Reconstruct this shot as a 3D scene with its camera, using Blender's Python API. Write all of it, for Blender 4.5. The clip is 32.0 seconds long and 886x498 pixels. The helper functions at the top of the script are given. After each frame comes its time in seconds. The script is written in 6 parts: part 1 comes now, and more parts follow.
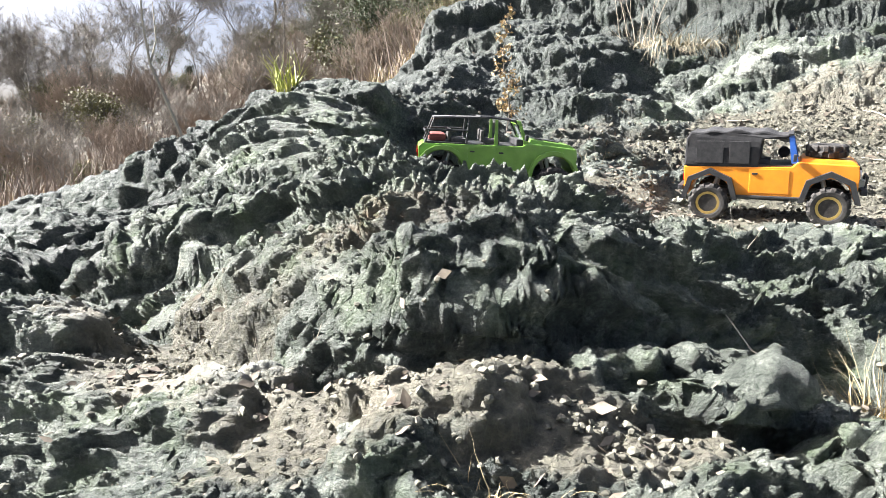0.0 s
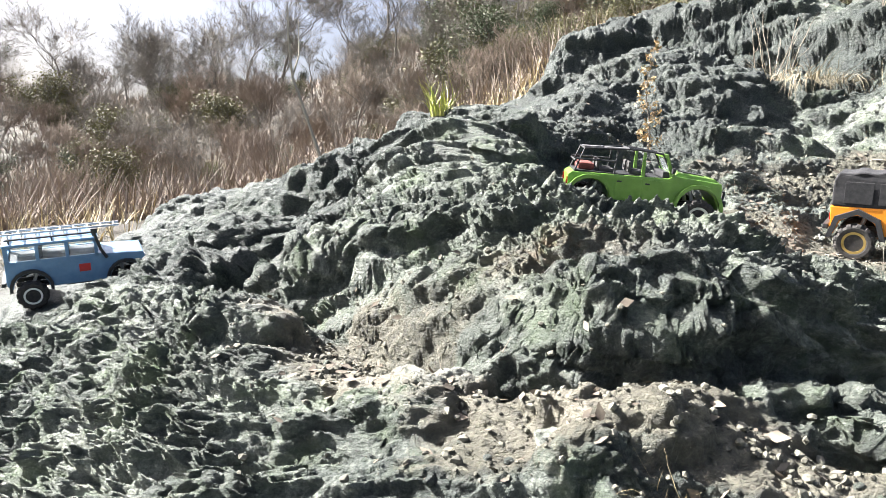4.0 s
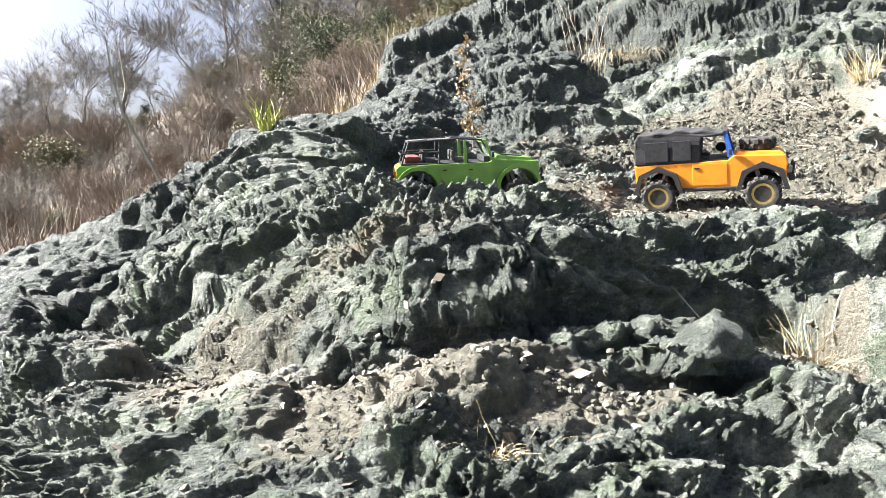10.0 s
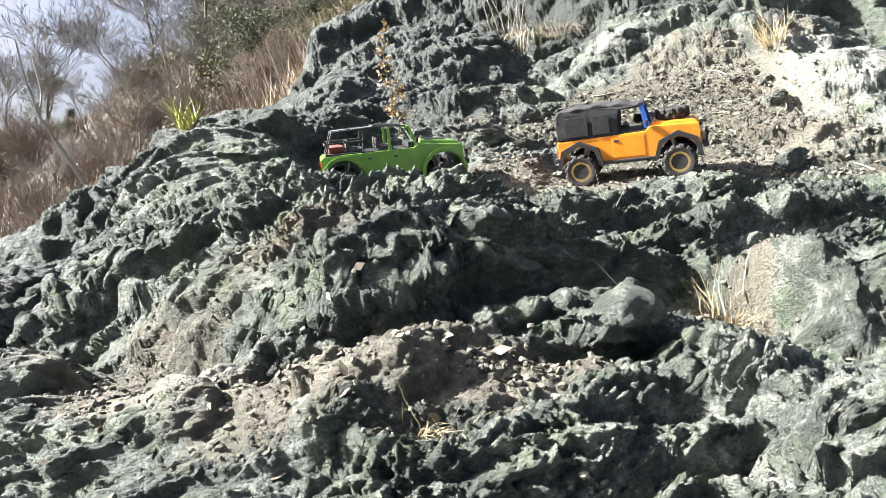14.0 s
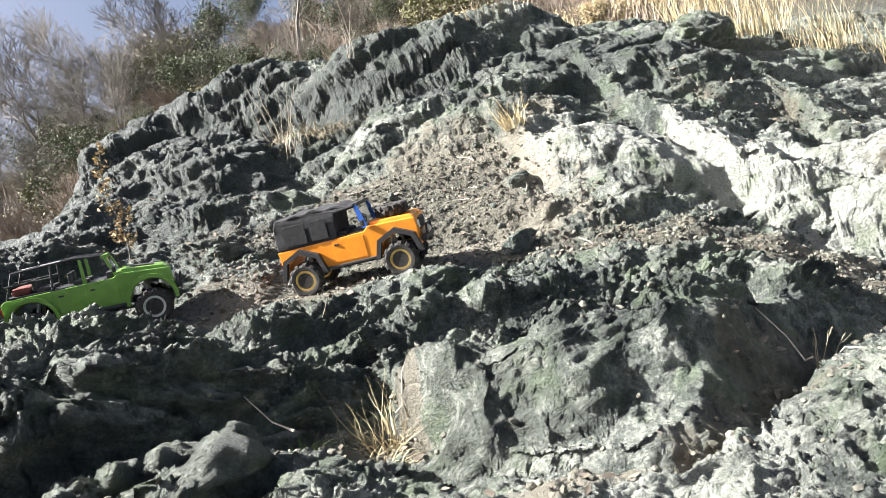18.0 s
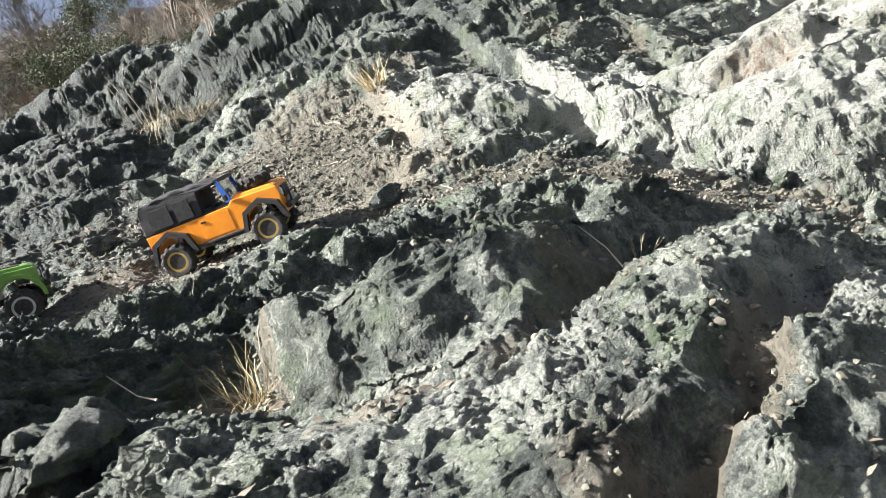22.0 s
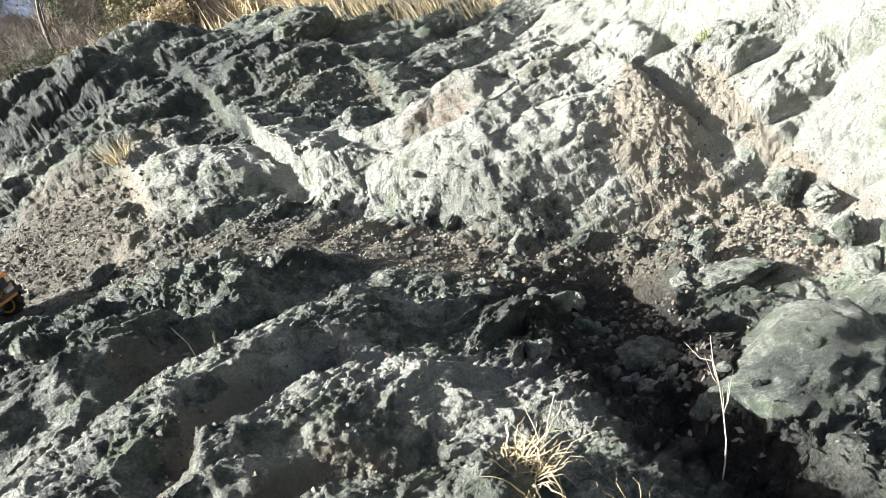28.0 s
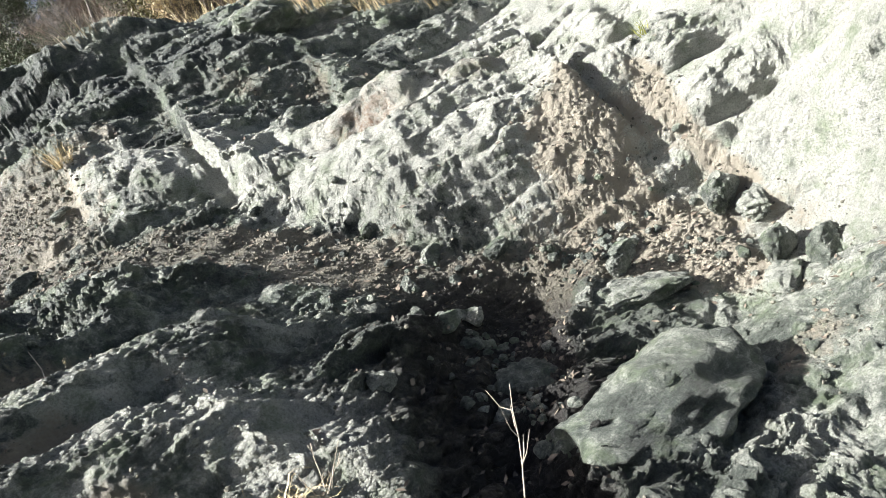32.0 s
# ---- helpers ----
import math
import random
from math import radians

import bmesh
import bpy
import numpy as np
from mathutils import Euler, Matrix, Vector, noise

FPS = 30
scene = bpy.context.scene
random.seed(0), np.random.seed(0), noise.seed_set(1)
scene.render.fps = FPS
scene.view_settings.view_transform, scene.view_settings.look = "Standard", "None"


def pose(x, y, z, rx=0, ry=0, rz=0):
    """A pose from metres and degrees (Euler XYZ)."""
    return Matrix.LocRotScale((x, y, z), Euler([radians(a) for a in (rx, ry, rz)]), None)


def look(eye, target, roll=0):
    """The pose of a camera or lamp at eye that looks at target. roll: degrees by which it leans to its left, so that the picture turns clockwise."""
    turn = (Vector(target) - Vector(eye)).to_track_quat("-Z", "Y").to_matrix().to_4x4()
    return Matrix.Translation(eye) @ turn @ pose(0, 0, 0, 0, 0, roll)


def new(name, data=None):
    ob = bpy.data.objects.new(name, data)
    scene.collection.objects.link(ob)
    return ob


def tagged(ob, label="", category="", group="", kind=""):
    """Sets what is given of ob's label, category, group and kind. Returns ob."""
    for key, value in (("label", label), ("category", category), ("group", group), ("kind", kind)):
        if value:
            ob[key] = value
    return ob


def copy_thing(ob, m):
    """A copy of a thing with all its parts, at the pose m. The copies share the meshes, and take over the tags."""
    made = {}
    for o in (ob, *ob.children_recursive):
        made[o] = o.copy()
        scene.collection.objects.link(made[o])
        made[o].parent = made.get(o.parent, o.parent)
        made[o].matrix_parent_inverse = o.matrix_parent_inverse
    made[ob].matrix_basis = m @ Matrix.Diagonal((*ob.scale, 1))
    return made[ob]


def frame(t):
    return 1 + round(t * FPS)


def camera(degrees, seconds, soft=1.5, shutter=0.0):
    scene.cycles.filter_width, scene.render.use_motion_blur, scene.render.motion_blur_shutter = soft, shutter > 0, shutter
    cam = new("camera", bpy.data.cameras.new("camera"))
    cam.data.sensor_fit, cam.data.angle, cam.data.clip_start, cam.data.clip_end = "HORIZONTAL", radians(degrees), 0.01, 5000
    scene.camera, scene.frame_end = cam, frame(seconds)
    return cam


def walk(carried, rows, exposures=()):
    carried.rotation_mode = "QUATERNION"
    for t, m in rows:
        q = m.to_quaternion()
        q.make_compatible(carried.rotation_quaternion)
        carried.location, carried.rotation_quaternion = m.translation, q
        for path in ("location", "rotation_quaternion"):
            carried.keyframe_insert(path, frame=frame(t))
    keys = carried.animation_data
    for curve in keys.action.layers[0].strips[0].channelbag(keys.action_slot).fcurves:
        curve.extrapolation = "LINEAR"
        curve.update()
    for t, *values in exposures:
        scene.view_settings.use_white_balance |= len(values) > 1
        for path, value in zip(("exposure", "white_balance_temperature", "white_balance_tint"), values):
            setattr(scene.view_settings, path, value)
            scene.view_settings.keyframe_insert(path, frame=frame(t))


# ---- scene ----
cam = camera(62.0, 32.0, soft=0.6)
PATH = [
    (0, (-0.019, -0.042, 1.341), (-0.026, 1.943, 1.097), -0.4),
    (0.5, (-0.012, -0.067, 1.363), (0.071, 1.915, 1.113), -1.0),
    (1, (0.029, -0.094, 1.379), (0.163, 1.887, 1.141), -1.6),
    (1.5, (0.056, -0.121, 1.394), (0.224, 1.860, 1.170), -2.2),
    (2, (0.031, -0.115, 1.402), (0.159, 1.871, 1.204), -1.8),
    (2.5, (-0.028, -0.094, 1.392), (-0.051, 1.896, 1.201), -0.4),
    (3, (-0.163, -0.150, 1.383), (-0.363, 1.831, 1.194), 2.0),
    (3.5, (-0.192, -0.198, 1.386), (-0.460, 1.772, 1.169), 2.5),
    (5.5, (-0.118, -0.200, 1.364), (-0.230, 1.785, 1.146), 0.3),
    (6, (-0.100, -0.206, 1.363), (-0.168, 1.783, 1.161), -0.6),
    (6.5, (-0.078, -0.221, 1.366), (-0.106, 1.770, 1.178), -1.5),
    (7, (-0.056, -0.241, 1.370), (-0.050, 1.751, 1.196), -2.4),
    (7.5, (-0.038, -0.265, 1.373), (-0.009, 1.727, 1.204), -3.3),
    (8, (-0.048, -0.275, 1.376), (0.016, 1.716, 1.198), -3.8),
    (8.5, (-0.053, -0.276, 1.376), (0.027, 1.714, 1.188), -4.1),
    (9, (-0.063, -0.274, 1.376), (0.023, 1.714, 1.178), -4.5),
    (9.5, (-0.062, -0.273, 1.366), (0.019, 1.715, 1.164), -4.9),
    (10, (-0.062, -0.272, 1.356), (0.014, 1.716, 1.149), -5.3),
    (10.5, (-0.063, -0.277, 1.351), (0.016, 1.709, 1.134), -5.8),
    (11, (-0.062, -0.282, 1.350), (0.024, 1.703, 1.122), -6.1),
    (11.5, (-0.056, -0.285, 1.348), (0.039, 1.699, 1.112), -6.5),
    (12, (-0.050, -0.288, 1.348), (0.061, 1.693, 1.104), -6.9),
    (12.5, (-0.044, -0.291, 1.348), (0.088, 1.689, 1.095), -7.3),
    (13, (-0.034, -0.292, 1.347), (0.122, 1.684, 1.085), -7.8),
    (13.5, (-0.023, -0.297, 1.349), (0.162, 1.675, 1.076), -8.3),
    (15.5, (0.115, -0.278, 1.378), (0.386, 1.697, 1.221), -10.9),
    (16, (0.186, -0.334, 1.385), (0.482, 1.640, 1.257), -11.4),
    (16.5, (0.278, -0.473, 1.368), (0.606, 1.494, 1.219), -12.0),
    (17, (0.348, -0.465, 1.373), (0.712, 1.495, 1.210), -12.2),
    (17.5, (0.470, -0.316, 1.351), (0.920, 1.630, 1.245), -13.7),
    (18, (0.567, -0.253, 1.305), (1.105, 1.670, 1.205), -15.4),
    (18.5, (0.625, -0.321, 1.268), (1.220, 1.581, 1.098), -17.5),
    (19, (0.650, -0.356, 1.251), (1.275, 1.533, 1.041), -19.2),
    (19.5, (0.664, -0.371, 1.240), (1.287, 1.516, 1.014), -20.5),
    (20, (0.659, -0.374, 1.241), (1.298, 1.506, 0.999), -21.2),
    (20.5, (0.654, -0.381, 1.241), (1.312, 1.491, 0.989), -21.6),
    (21, (0.658, -0.387, 1.238), (1.331, 1.478, 0.981), -22.0),
    (21.5, (0.666, -0.393, 1.229), (1.354, 1.468, 0.972), -22.2),
    (22, (0.687, -0.402, 1.221), (1.381, 1.456, 0.964), -22.6),
    (22.5, (0.712, -0.407, 1.213), (1.419, 1.447, 0.965), -23.0),
    (23, (0.747, -0.416, 1.204), (1.491, 1.426, 0.974), -22.9),
    (23.5, (0.813, -0.472, 1.182), (1.603, 1.352, 0.965), -22.9),
    (24, (0.981, -0.680, 1.101), (1.718, 1.164, 0.863), -24.4),
    (24.5, (1.036, -0.843, 1.073), (1.777, 0.985, 0.745), -26.2),
    (25, (1.053, -0.926, 1.056), (1.808, 0.886, 0.674), -27.9),
    (25.5, (1.059, -0.958, 1.054), (1.819, 0.844, 0.636), -29.2),
    (27.5, (1.226, -1.130, 1.185), (2.032, 0.646, 0.742), -28.8),
    (28, (1.484, -1.261, 1.201), (2.255, 0.540, 0.795), -28.0),
    (28.5, (1.797, -1.345, 1.161), (2.494, 0.503, 0.843), -27.3),
    (29, (1.941, -1.348, 1.115), (2.621, 0.512, 0.839), -26.6),
    (29.5, (2.012, -1.373, 1.070), (2.647, 0.495, 0.744), -27.2),
    (30, (2.052, -1.395, 1.045), (2.652, 0.477, 0.678), -27.8),
    (30.5, (2.072, -1.415, 1.039), (2.662, 0.458, 0.659), -28.2),
    (31, (2.085, -1.437, 1.048), (2.674, 0.434, 0.656), -28.5),
    (31.5, (2.101, -1.456, 1.053), (2.687, 0.414, 0.652), -28.7),
    (32, (2.116, -1.476, 1.048), (2.701, 0.393, 0.643), -29.0),
]
EXPOSURE = [(0.0, 2.6), (3.0, 2.6), (8.0, 2.65), (12.0, 2.5), (16.0, 2.45), (17.0, 2.38), (19.0, 2.12), (25.0, 2.0), (28.0, 1.95), (32.0, 1.9)]
walk(cam, [(t, look(eye, target, roll)) for t, eye, target, roll in PATH], EXPOSURE)

# ---- light ----
SUN_AZ, SUN_EL = -77.0, 40.0
world = bpy.data.worlds.new("world")
scene.world = world
world.use_nodes = True
wn = world.node_tree.nodes
sky = wn.new("ShaderNodeTexSky")
sky.sky_type, sky.sun_disc = "NISHITA", False
sky.sun_elevation, sky.sun_rotation = radians(SUN_EL), radians(SUN_AZ)
sky.air_density, sky.dust_density, sky.ozone_density = 0.6, 7.0, 2.5
wn["Background"].inputs["Strength"].default_value = 0.05
world.node_tree.links.new(sky.outputs[0], wn["Background"].inputs["Color"])
sun = new("sun", bpy.data.lights.new("sun", "SUN"))
sun.data.energy, sun.data.angle, sun.data.color = 5.0, radians(0.6), (1.0, 0.985, 0.965)
to_sun = Vector((math.sin(radians(SUN_AZ)) * math.cos(radians(SUN_EL)), math.cos(radians(SUN_AZ)) * math.cos(radians(SUN_EL)), math.sin(radians(SUN_EL))))
sun.matrix_world = look(to_sun * 50, (0, 0, 0))

# ---- materials ----


def nodes_of(name):
    m = bpy.data.materials.new(name)
    m.use_nodes = True
    t = m.node_tree
    return m, t.nodes, t.links, t.nodes["Principled BSDF"]


def noise_node(n, l, vec, scale, detail=4.0, rough=0.6, distort=0.0):
    x = n.new("ShaderNodeTexNoise")
    x.inputs["Scale"].default_value, x.inputs["Detail"].default_value = scale, detail
    x.inputs["Roughness"].default_value, x.inputs["Distortion"].default_value = rough, distort
    l.new(vec, x.inputs["Vector"])
    return x.outputs["Fac"]


def ramp(n, l, fac, stops):
    r = n.new("ShaderNodeValToRGB")
    e = r.color_ramp.elements
    while len(e) < len(stops):
        e.new(0.5)
    for k, (p, c) in zip(e, stops):
        k.position, k.color = p, (*c, 1)
    l.new(fac, r.inputs["Fac"])
    return r.outputs["Color"]


def blend(n, l, fac, a, b, kind="MIX"):
    m = n.new("ShaderNodeMix")
    m.data_type, m.blend_type = "RGBA", kind
    for s, v in ((0, fac), (6, a), (7, b)):
        if isinstance(v, (int, float)):
            m.inputs[s].default_value = v
        elif isinstance(v, tuple):
            m.inputs[s].default_value = (*v, 1)
        else:
            l.new(v, m.inputs[s])
    return m.outputs[2]


def sums(n, l, op, a, b, clamp=False):
    m = n.new("ShaderNodeMath")
    m.operation, m.use_clamp = op, clamp
    for s, v in ((0, a), (1, b)):
        if isinstance(v, (int, float)):
            m.inputs[s].default_value = v
        else:
            l.new(v, m.inputs[s])
    return m.outputs[0]


def bumped(n, l, bsdf, height, strength, dist):
    b = n.new("ShaderNodeBump")
    b.inputs["Strength"].default_value, b.inputs["Distance"].default_value = strength, dist
    l.new(height, b.inputs["Height"])
    l.new(b.outputs["Normal"], bsdf.inputs["Normal"])


def surface(name, stops, scale=20.0, rough=0.6, metal=0.0, bump=0.3, dist=0.002, grain=200.0, wear=(0.3, 0.3, 0.28), worn=0.0, spec=0.5, vary=0.0, trans=0.0, coat=0.0):
    """A procedural surface: a ramp over noise, a second larger scale of stain, fine relief."""
    m, n, l, b = nodes_of(name)
    co = n.new("ShaderNodeTexCoord").outputs["Object"]
    col = ramp(n, l, noise_node(n, l, co, scale, 6), stops)
    big = noise_node(n, l, co, scale * 0.17, 3)
    col = blend(n, l, sums(n, l, "MULTIPLY", sums(n, l, "SUBTRACT", big, 0.35, True), 0.5), col, tuple(0.55 * c for c in stops[0][1]))
    if worn:
        dust = sums(n, l, "MULTIPLY", sums(n, l, "SUBTRACT", noise_node(n, l, co, scale * 1.7, 8, 0.75), 0.5, True), 4 * worn, True)
        col = blend(n, l, dust, col, wear)
    if vary:
        rnd = n.new("ShaderNodeObjectInfo").outputs["Random"]
        col = blend(n, l, sums(n, l, "MULTIPLY", rnd, vary), col, tuple(0.45 * c for c in stops[-1][1]))
    l.new(col, b.inputs["Base Color"])
    fine = noise_node(n, l, co, grain, 4)
    l.new(sums(n, l, "ADD", sums(n, l, "MULTIPLY", big, 0.3), rough - 0.15, True), b.inputs["Roughness"])
    b.inputs["Metallic"].default_value = metal
    b.inputs["Specular IOR Level"].default_value = spec
    b.inputs["Coat Weight"].default_value = coat
    if trans:
        b.inputs["Transmission Weight"].default_value = trans
    if bump:
        bumped(n, l, b, fine, bump, dist)
    return m


def attribute(n, name):
    a = n.new("ShaderNodeAttribute")
    a.attribute_name = name
    return a.outputs["Fac"]


def stone_colour(n, l, co):
    """Grey-green serpentine with darker veins and paler flecks."""
    a = noise_node(n, l, co, 3.2, 8, 0.65, 0.6)
    b = noise_node(n, l, co, 17.0, 8, 0.7, 0.4)
    c = noise_node(n, l, co, 125.0, 8, 0.8)
    mixd = sums(n, l, "ADD", sums(n, l, "MULTIPLY", a, 0.34), sums(n, l, "ADD", sums(n, l, "MULTIPLY", b, 0.36), sums(n, l, "MULTIPLY", c, 0.30)))
    col = ramp(n, l, mixd, [(0.405, (0.016, 0.022, 0.020)), (0.47, (0.085, 0.101, 0.088)), (0.52, (0.200, 0.224, 0.192)), (0.58, (0.48, 0.50, 0.43))])
    hue = noise_node(n, l, co, 1.1, 4)
    col = blend(n, l, sums(n, l, "MULTIPLY", sums(n, l, "SUBTRACT", hue, 0.42, True), 1.8, True), col, (0.205, 0.226, 0.176))
    return col, a, b, c


def rock_material(name, pale_amount=None):
    m, n, l, bs = nodes_of(name)
    co = n.new("ShaderNodeNewGeometry").outputs["Position"]
    col, a, b, c = stone_colour(n, l, co)
    pale = attribute(n, "pale") if pale_amount is None else pale_amount
    patch = sums(n, l, "ADD", sums(n, l, "MULTIPLY", sums(n, l, "SUBTRACT", b, 0.5), 2.2), sums(n, l, "MULTIPLY", sums(n, l, "SUBTRACT", a, 0.5), 1.6))
    pmask = sums(n, l, "MULTIPLY", sums(n, l, "ADD", sums(n, l, "MULTIPLY", pale, 0.95), sums(n, l, "SUBTRACT", sums(n, l, "MULTIPLY", patch, 1.15), 0.30)), 2.2, True)
    pcol = ramp(n, l, c, [(0.36, (0.275, 0.285, 0.24)), (0.5, (0.54, 0.55, 0.485)), (0.66, (0.73, 0.73, 0.68))])
    col = blend(n, l, sums(n, l, "MULTIPLY", pmask, sums(n, l, "ADD", sums(n, l, "MULTIPLY", pale, 0.8), 0.10, True)), col, pcol)
    # lichen and green stain
    green = noise_node(n, l, co, 6.5, 6, 0.7)
    col = blend(n, l, sums(n, l, "MULTIPLY", sums(n, l, "SUBTRACT", green, 0.50, True), 3.4, True), col, (0.165, 0.225, 0.115))
    rough = 0.62
    if pale_amount is None:
        rust = attribute(n, "rust")
        rmask = sums(n, l, "MULTIPLY", rust, sums(n, l, "MULTIPLY", sums(n, l, "SUBTRACT", b, 0.36, True), 4.0, True), True)
        col = blend(n, l, rmask, col, (0.21, 0.115, 0.06))
        dirt = attribute(n, "dirt")
        dcol = ramp(n, l, noise_node(n, l, co, 55.0, 8, 0.75), [(0.30, (0.045, 0.040, 0.031)), (0.45, (0.105, 0.100, 0.074)), (0.58, (0.185, 0.177, 0.128)), (0.70, (0.28, 0.265, 0.20))])
        dcol = blend(n, l, sums(n, l, "MULTIPLY", pale, 0.8, True), dcol, (0.50, 0.45, 0.36))
        dmask = sums(n, l, "MULTIPLY", sums(n, l, "ADD", sums(n, l, "SUBTRACT", dirt, 0.45), sums(n, l, "MULTIPLY", sums(n, l, "SUBTRACT", b, 0.5), 0.9)), 5.0, True)
        col = blend(n, l, dmask, col, dcol)
        # dark leafy soil, blackened further to paint in the gully's shade
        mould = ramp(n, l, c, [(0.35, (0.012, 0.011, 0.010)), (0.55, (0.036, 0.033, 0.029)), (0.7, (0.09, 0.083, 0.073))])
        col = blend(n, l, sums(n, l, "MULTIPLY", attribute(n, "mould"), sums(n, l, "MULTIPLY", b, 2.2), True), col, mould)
        # dark weathered tone; also paints the shade of recesses and steep faces
        old_shaded = ramp(n, l, c, [(0.36, (0.018, 0.024, 0.023)), (0.5, (0.055, 0.067, 0.063)), (0.66, (0.15, 0.165, 0.15))])
        col = blend(n, l, sums(n, l, "MULTIPLY", sums(n, l, "MULTIPLY", attribute(n, "moss"), 0.85), sums(n, l, "SUBTRACT", 1.0, dirt), True), col, old_shaded)
        scrub = attribute(n, "scrub")
        scol = ramp(n, l, noise_node(n, l, co, 1.4, 8, 0.7), [(0.3, (0.025, 0.023, 0.014)), (0.48, (0.055, 0.045, 0.028)), (0.62, (0.095, 0.075, 0.045)), (0.75, (0.05, 0.055, 0.024))])
        col = blend(n, l, scrub, col, scol)
    l.new(col, bs.inputs["Base Color"])
    l.new(sums(n, l, "ADD", sums(n, l, "MULTIPLY", b, 0.5), rough - 0.25, True), bs.inputs["Roughness"])
    bs.inputs["Specular IOR Level"].default_value = 0.45
    bed = n.new("ShaderNodeMapping")
    bed.inputs["Scale"].default_value, bed.inputs["Rotation"].default_value = (0.22, 1.0, 1.3), (0.0, 0.0, 0.12)
    l.new(co, bed.inputs["Vector"])
    folia = noise_node(n, l, bed.outputs[0], 48.0, 6, 0.65, 0.5)
    tall = sums(n, l, "ADD", sums(n, l, "MULTIPLY", folia, 0.8), sums(n, l, "ADD", sums(n, l, "MULTIPLY", noise_node(n, l, co, 42.0, 10, 0.72, 0.3), 1.0), sums(n, l, "MULTIPLY", noise_node(n, l, co, 150.0, 6, 0.7), 0.45)))
    bumped(n, l, bs, tall, 1.0, 0.055)
    return m


rock = rock_material("weathered_rock")
loose_rock = rock_material("loose_rock", 0.25)
pale_rock = rock_material("pale_rock", 0.62)
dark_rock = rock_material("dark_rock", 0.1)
pebble_mat = surface("pebbles", [(0.3, (0.050, 0.048, 0.038)), (0.5, (0.125, 0.119, 0.092)), (0.7, (0.26, 0.25, 0.20))], 30, 0.85, bump=0.6)
orange = surface("orange_paint", [(0.3, (0.75, 0.235, 0.012)), (0.7, (0.86, 0.30, 0.018))], 30, 0.42, bump=0.05, worn=0.12, wear=(0.40, 0.27, 0.13), coat=0.2)
green = surface("green_paint", [(0.3, (0.12, 0.25, 0.032)), (0.7, (0.18, 0.34, 0.055))], 30, 0.4, bump=0.05, worn=0.15, wear=(0.26, 0.26, 0.15), coat=0.25)
blue = surface("blue_paint", [(0.3, (0.10, 0.21, 0.36)), (0.7, (0.15, 0.28, 0.44))], 30, 0.45, bump=0.05, worn=0.2, wear=(0.32, 0.33, 0.32), coat=0.2)
red_mark = surface("red_mark", [(0.3, (0.5, 0.03, 0.03)), (0.7, (0.6, 0.05, 0.04))], 40, 0.5, bump=0.05)
bag_mat = surface("red_brown_cloth", [(0.3, (0.13, 0.03, 0.025)), (0.7, (0.20, 0.06, 0.05))], 40, 0.85, bump=0.3)
canvas = surface("black_canvas", [(0.3, (0.012, 0.012, 0.014)), (0.7, (0.035, 0.034, 0.036))], 60, 0.9, bump=0.5, dist=0.0015, grain=500, worn=0.1, wear=(0.12, 0.11, 0.10))
rubber = surface("tyre_rubber", [(0.3, (0.016, 0.015, 0.015)), (0.7, (0.04, 0.037, 0.034))], 60, 0.9, bump=0.4, worn=0.35, wear=(0.17, 0.14, 0.11))
black_plastic = surface("black_plastic", [(0.3, (0.015, 0.015, 0.017)), (0.7, (0.03, 0.03, 0.032))], 40, 0.6, bump=0.1, worn=0.15, wear=(0.15, 0.13, 0.11))
gold_metal = surface("gold_ring", [(0.3, (0.45, 0.30, 0.09)), (0.7, (0.60, 0.43, 0.16))], 60, 0.4, 0.7, bump=0.05, worn=0.1)
silver_metal = surface("bare_metal", [(0.3, (0.42, 0.42, 0.42)), (0.7, (0.58, 0.58, 0.57))], 60, 0.4, 0.8, bump=0.05, worn=0.1)
white_plastic = surface("white_wheel", [(0.3, (0.62, 0.62, 0.60)), (0.7, (0.75, 0.75, 0.73))], 60, 0.5, bump=0.05, worn=0.15, wear=(0.4, 0.36, 0.3))
blue_plastic = surface("blue_plastic", [(0.3, (0.02, 0.10, 0.42)), (0.7, (0.04, 0.15, 0.55))], 60, 0.45, bump=0.05, worn=0.05)
seat_mat = surface("dark_seat", [(0.3, (0.03, 0.03, 0.032)), (0.7, (0.07, 0.065, 0.06))], 60, 0.8, bump=0.3)
lamp_glass = surface("lamp_lens", [(0.3, (0.7, 0.7, 0.68)), (0.7, (0.8, 0.8, 0.78))], 80, 0.15, bump=0.1, coat=0.5)
red_lens = surface("red_lens", [(0.3, (0.4, 0.02, 0.015)), (0.7, (0.5, 0.03, 0.02))], 80, 0.25, bump=0.05)
wood_bark = surface("grey_bark", [(0.3, (0.07, 0.06, 0.05)), (0.5, (0.15, 0.132, 0.112)), (0.7, (0.27, 0.245, 0.21))], 6, 0.9, bump=0.6, dist=0.02, grain=40, vary=0.5)
pale_bark = surface("pale_bark", [(0.3, (0.20, 0.17, 0.13)), (0.7, (0.36, 0.32, 0.26))], 6, 0.85, bump=0.4, dist=0.01, grain=40)
# twig brown lightened and greyed: distant haze painted into the colour
hazed_twig = surface("brown_twig", [(0.3, (0.13, 0.10, 0.08)), (0.5, (0.22, 0.175, 0.14)), (0.7, (0.33, 0.275, 0.22))], 3, 0.9, bump=0.0, vary=0.5)
dry_grass = surface("dry_grass", [(0.3, (0.36, 0.27, 0.13)), (0.5, (0.52, 0.42, 0.24)), (0.7, (0.68, 0.60, 0.42))], 9, 0.75, bump=0.0, vary=0.3)
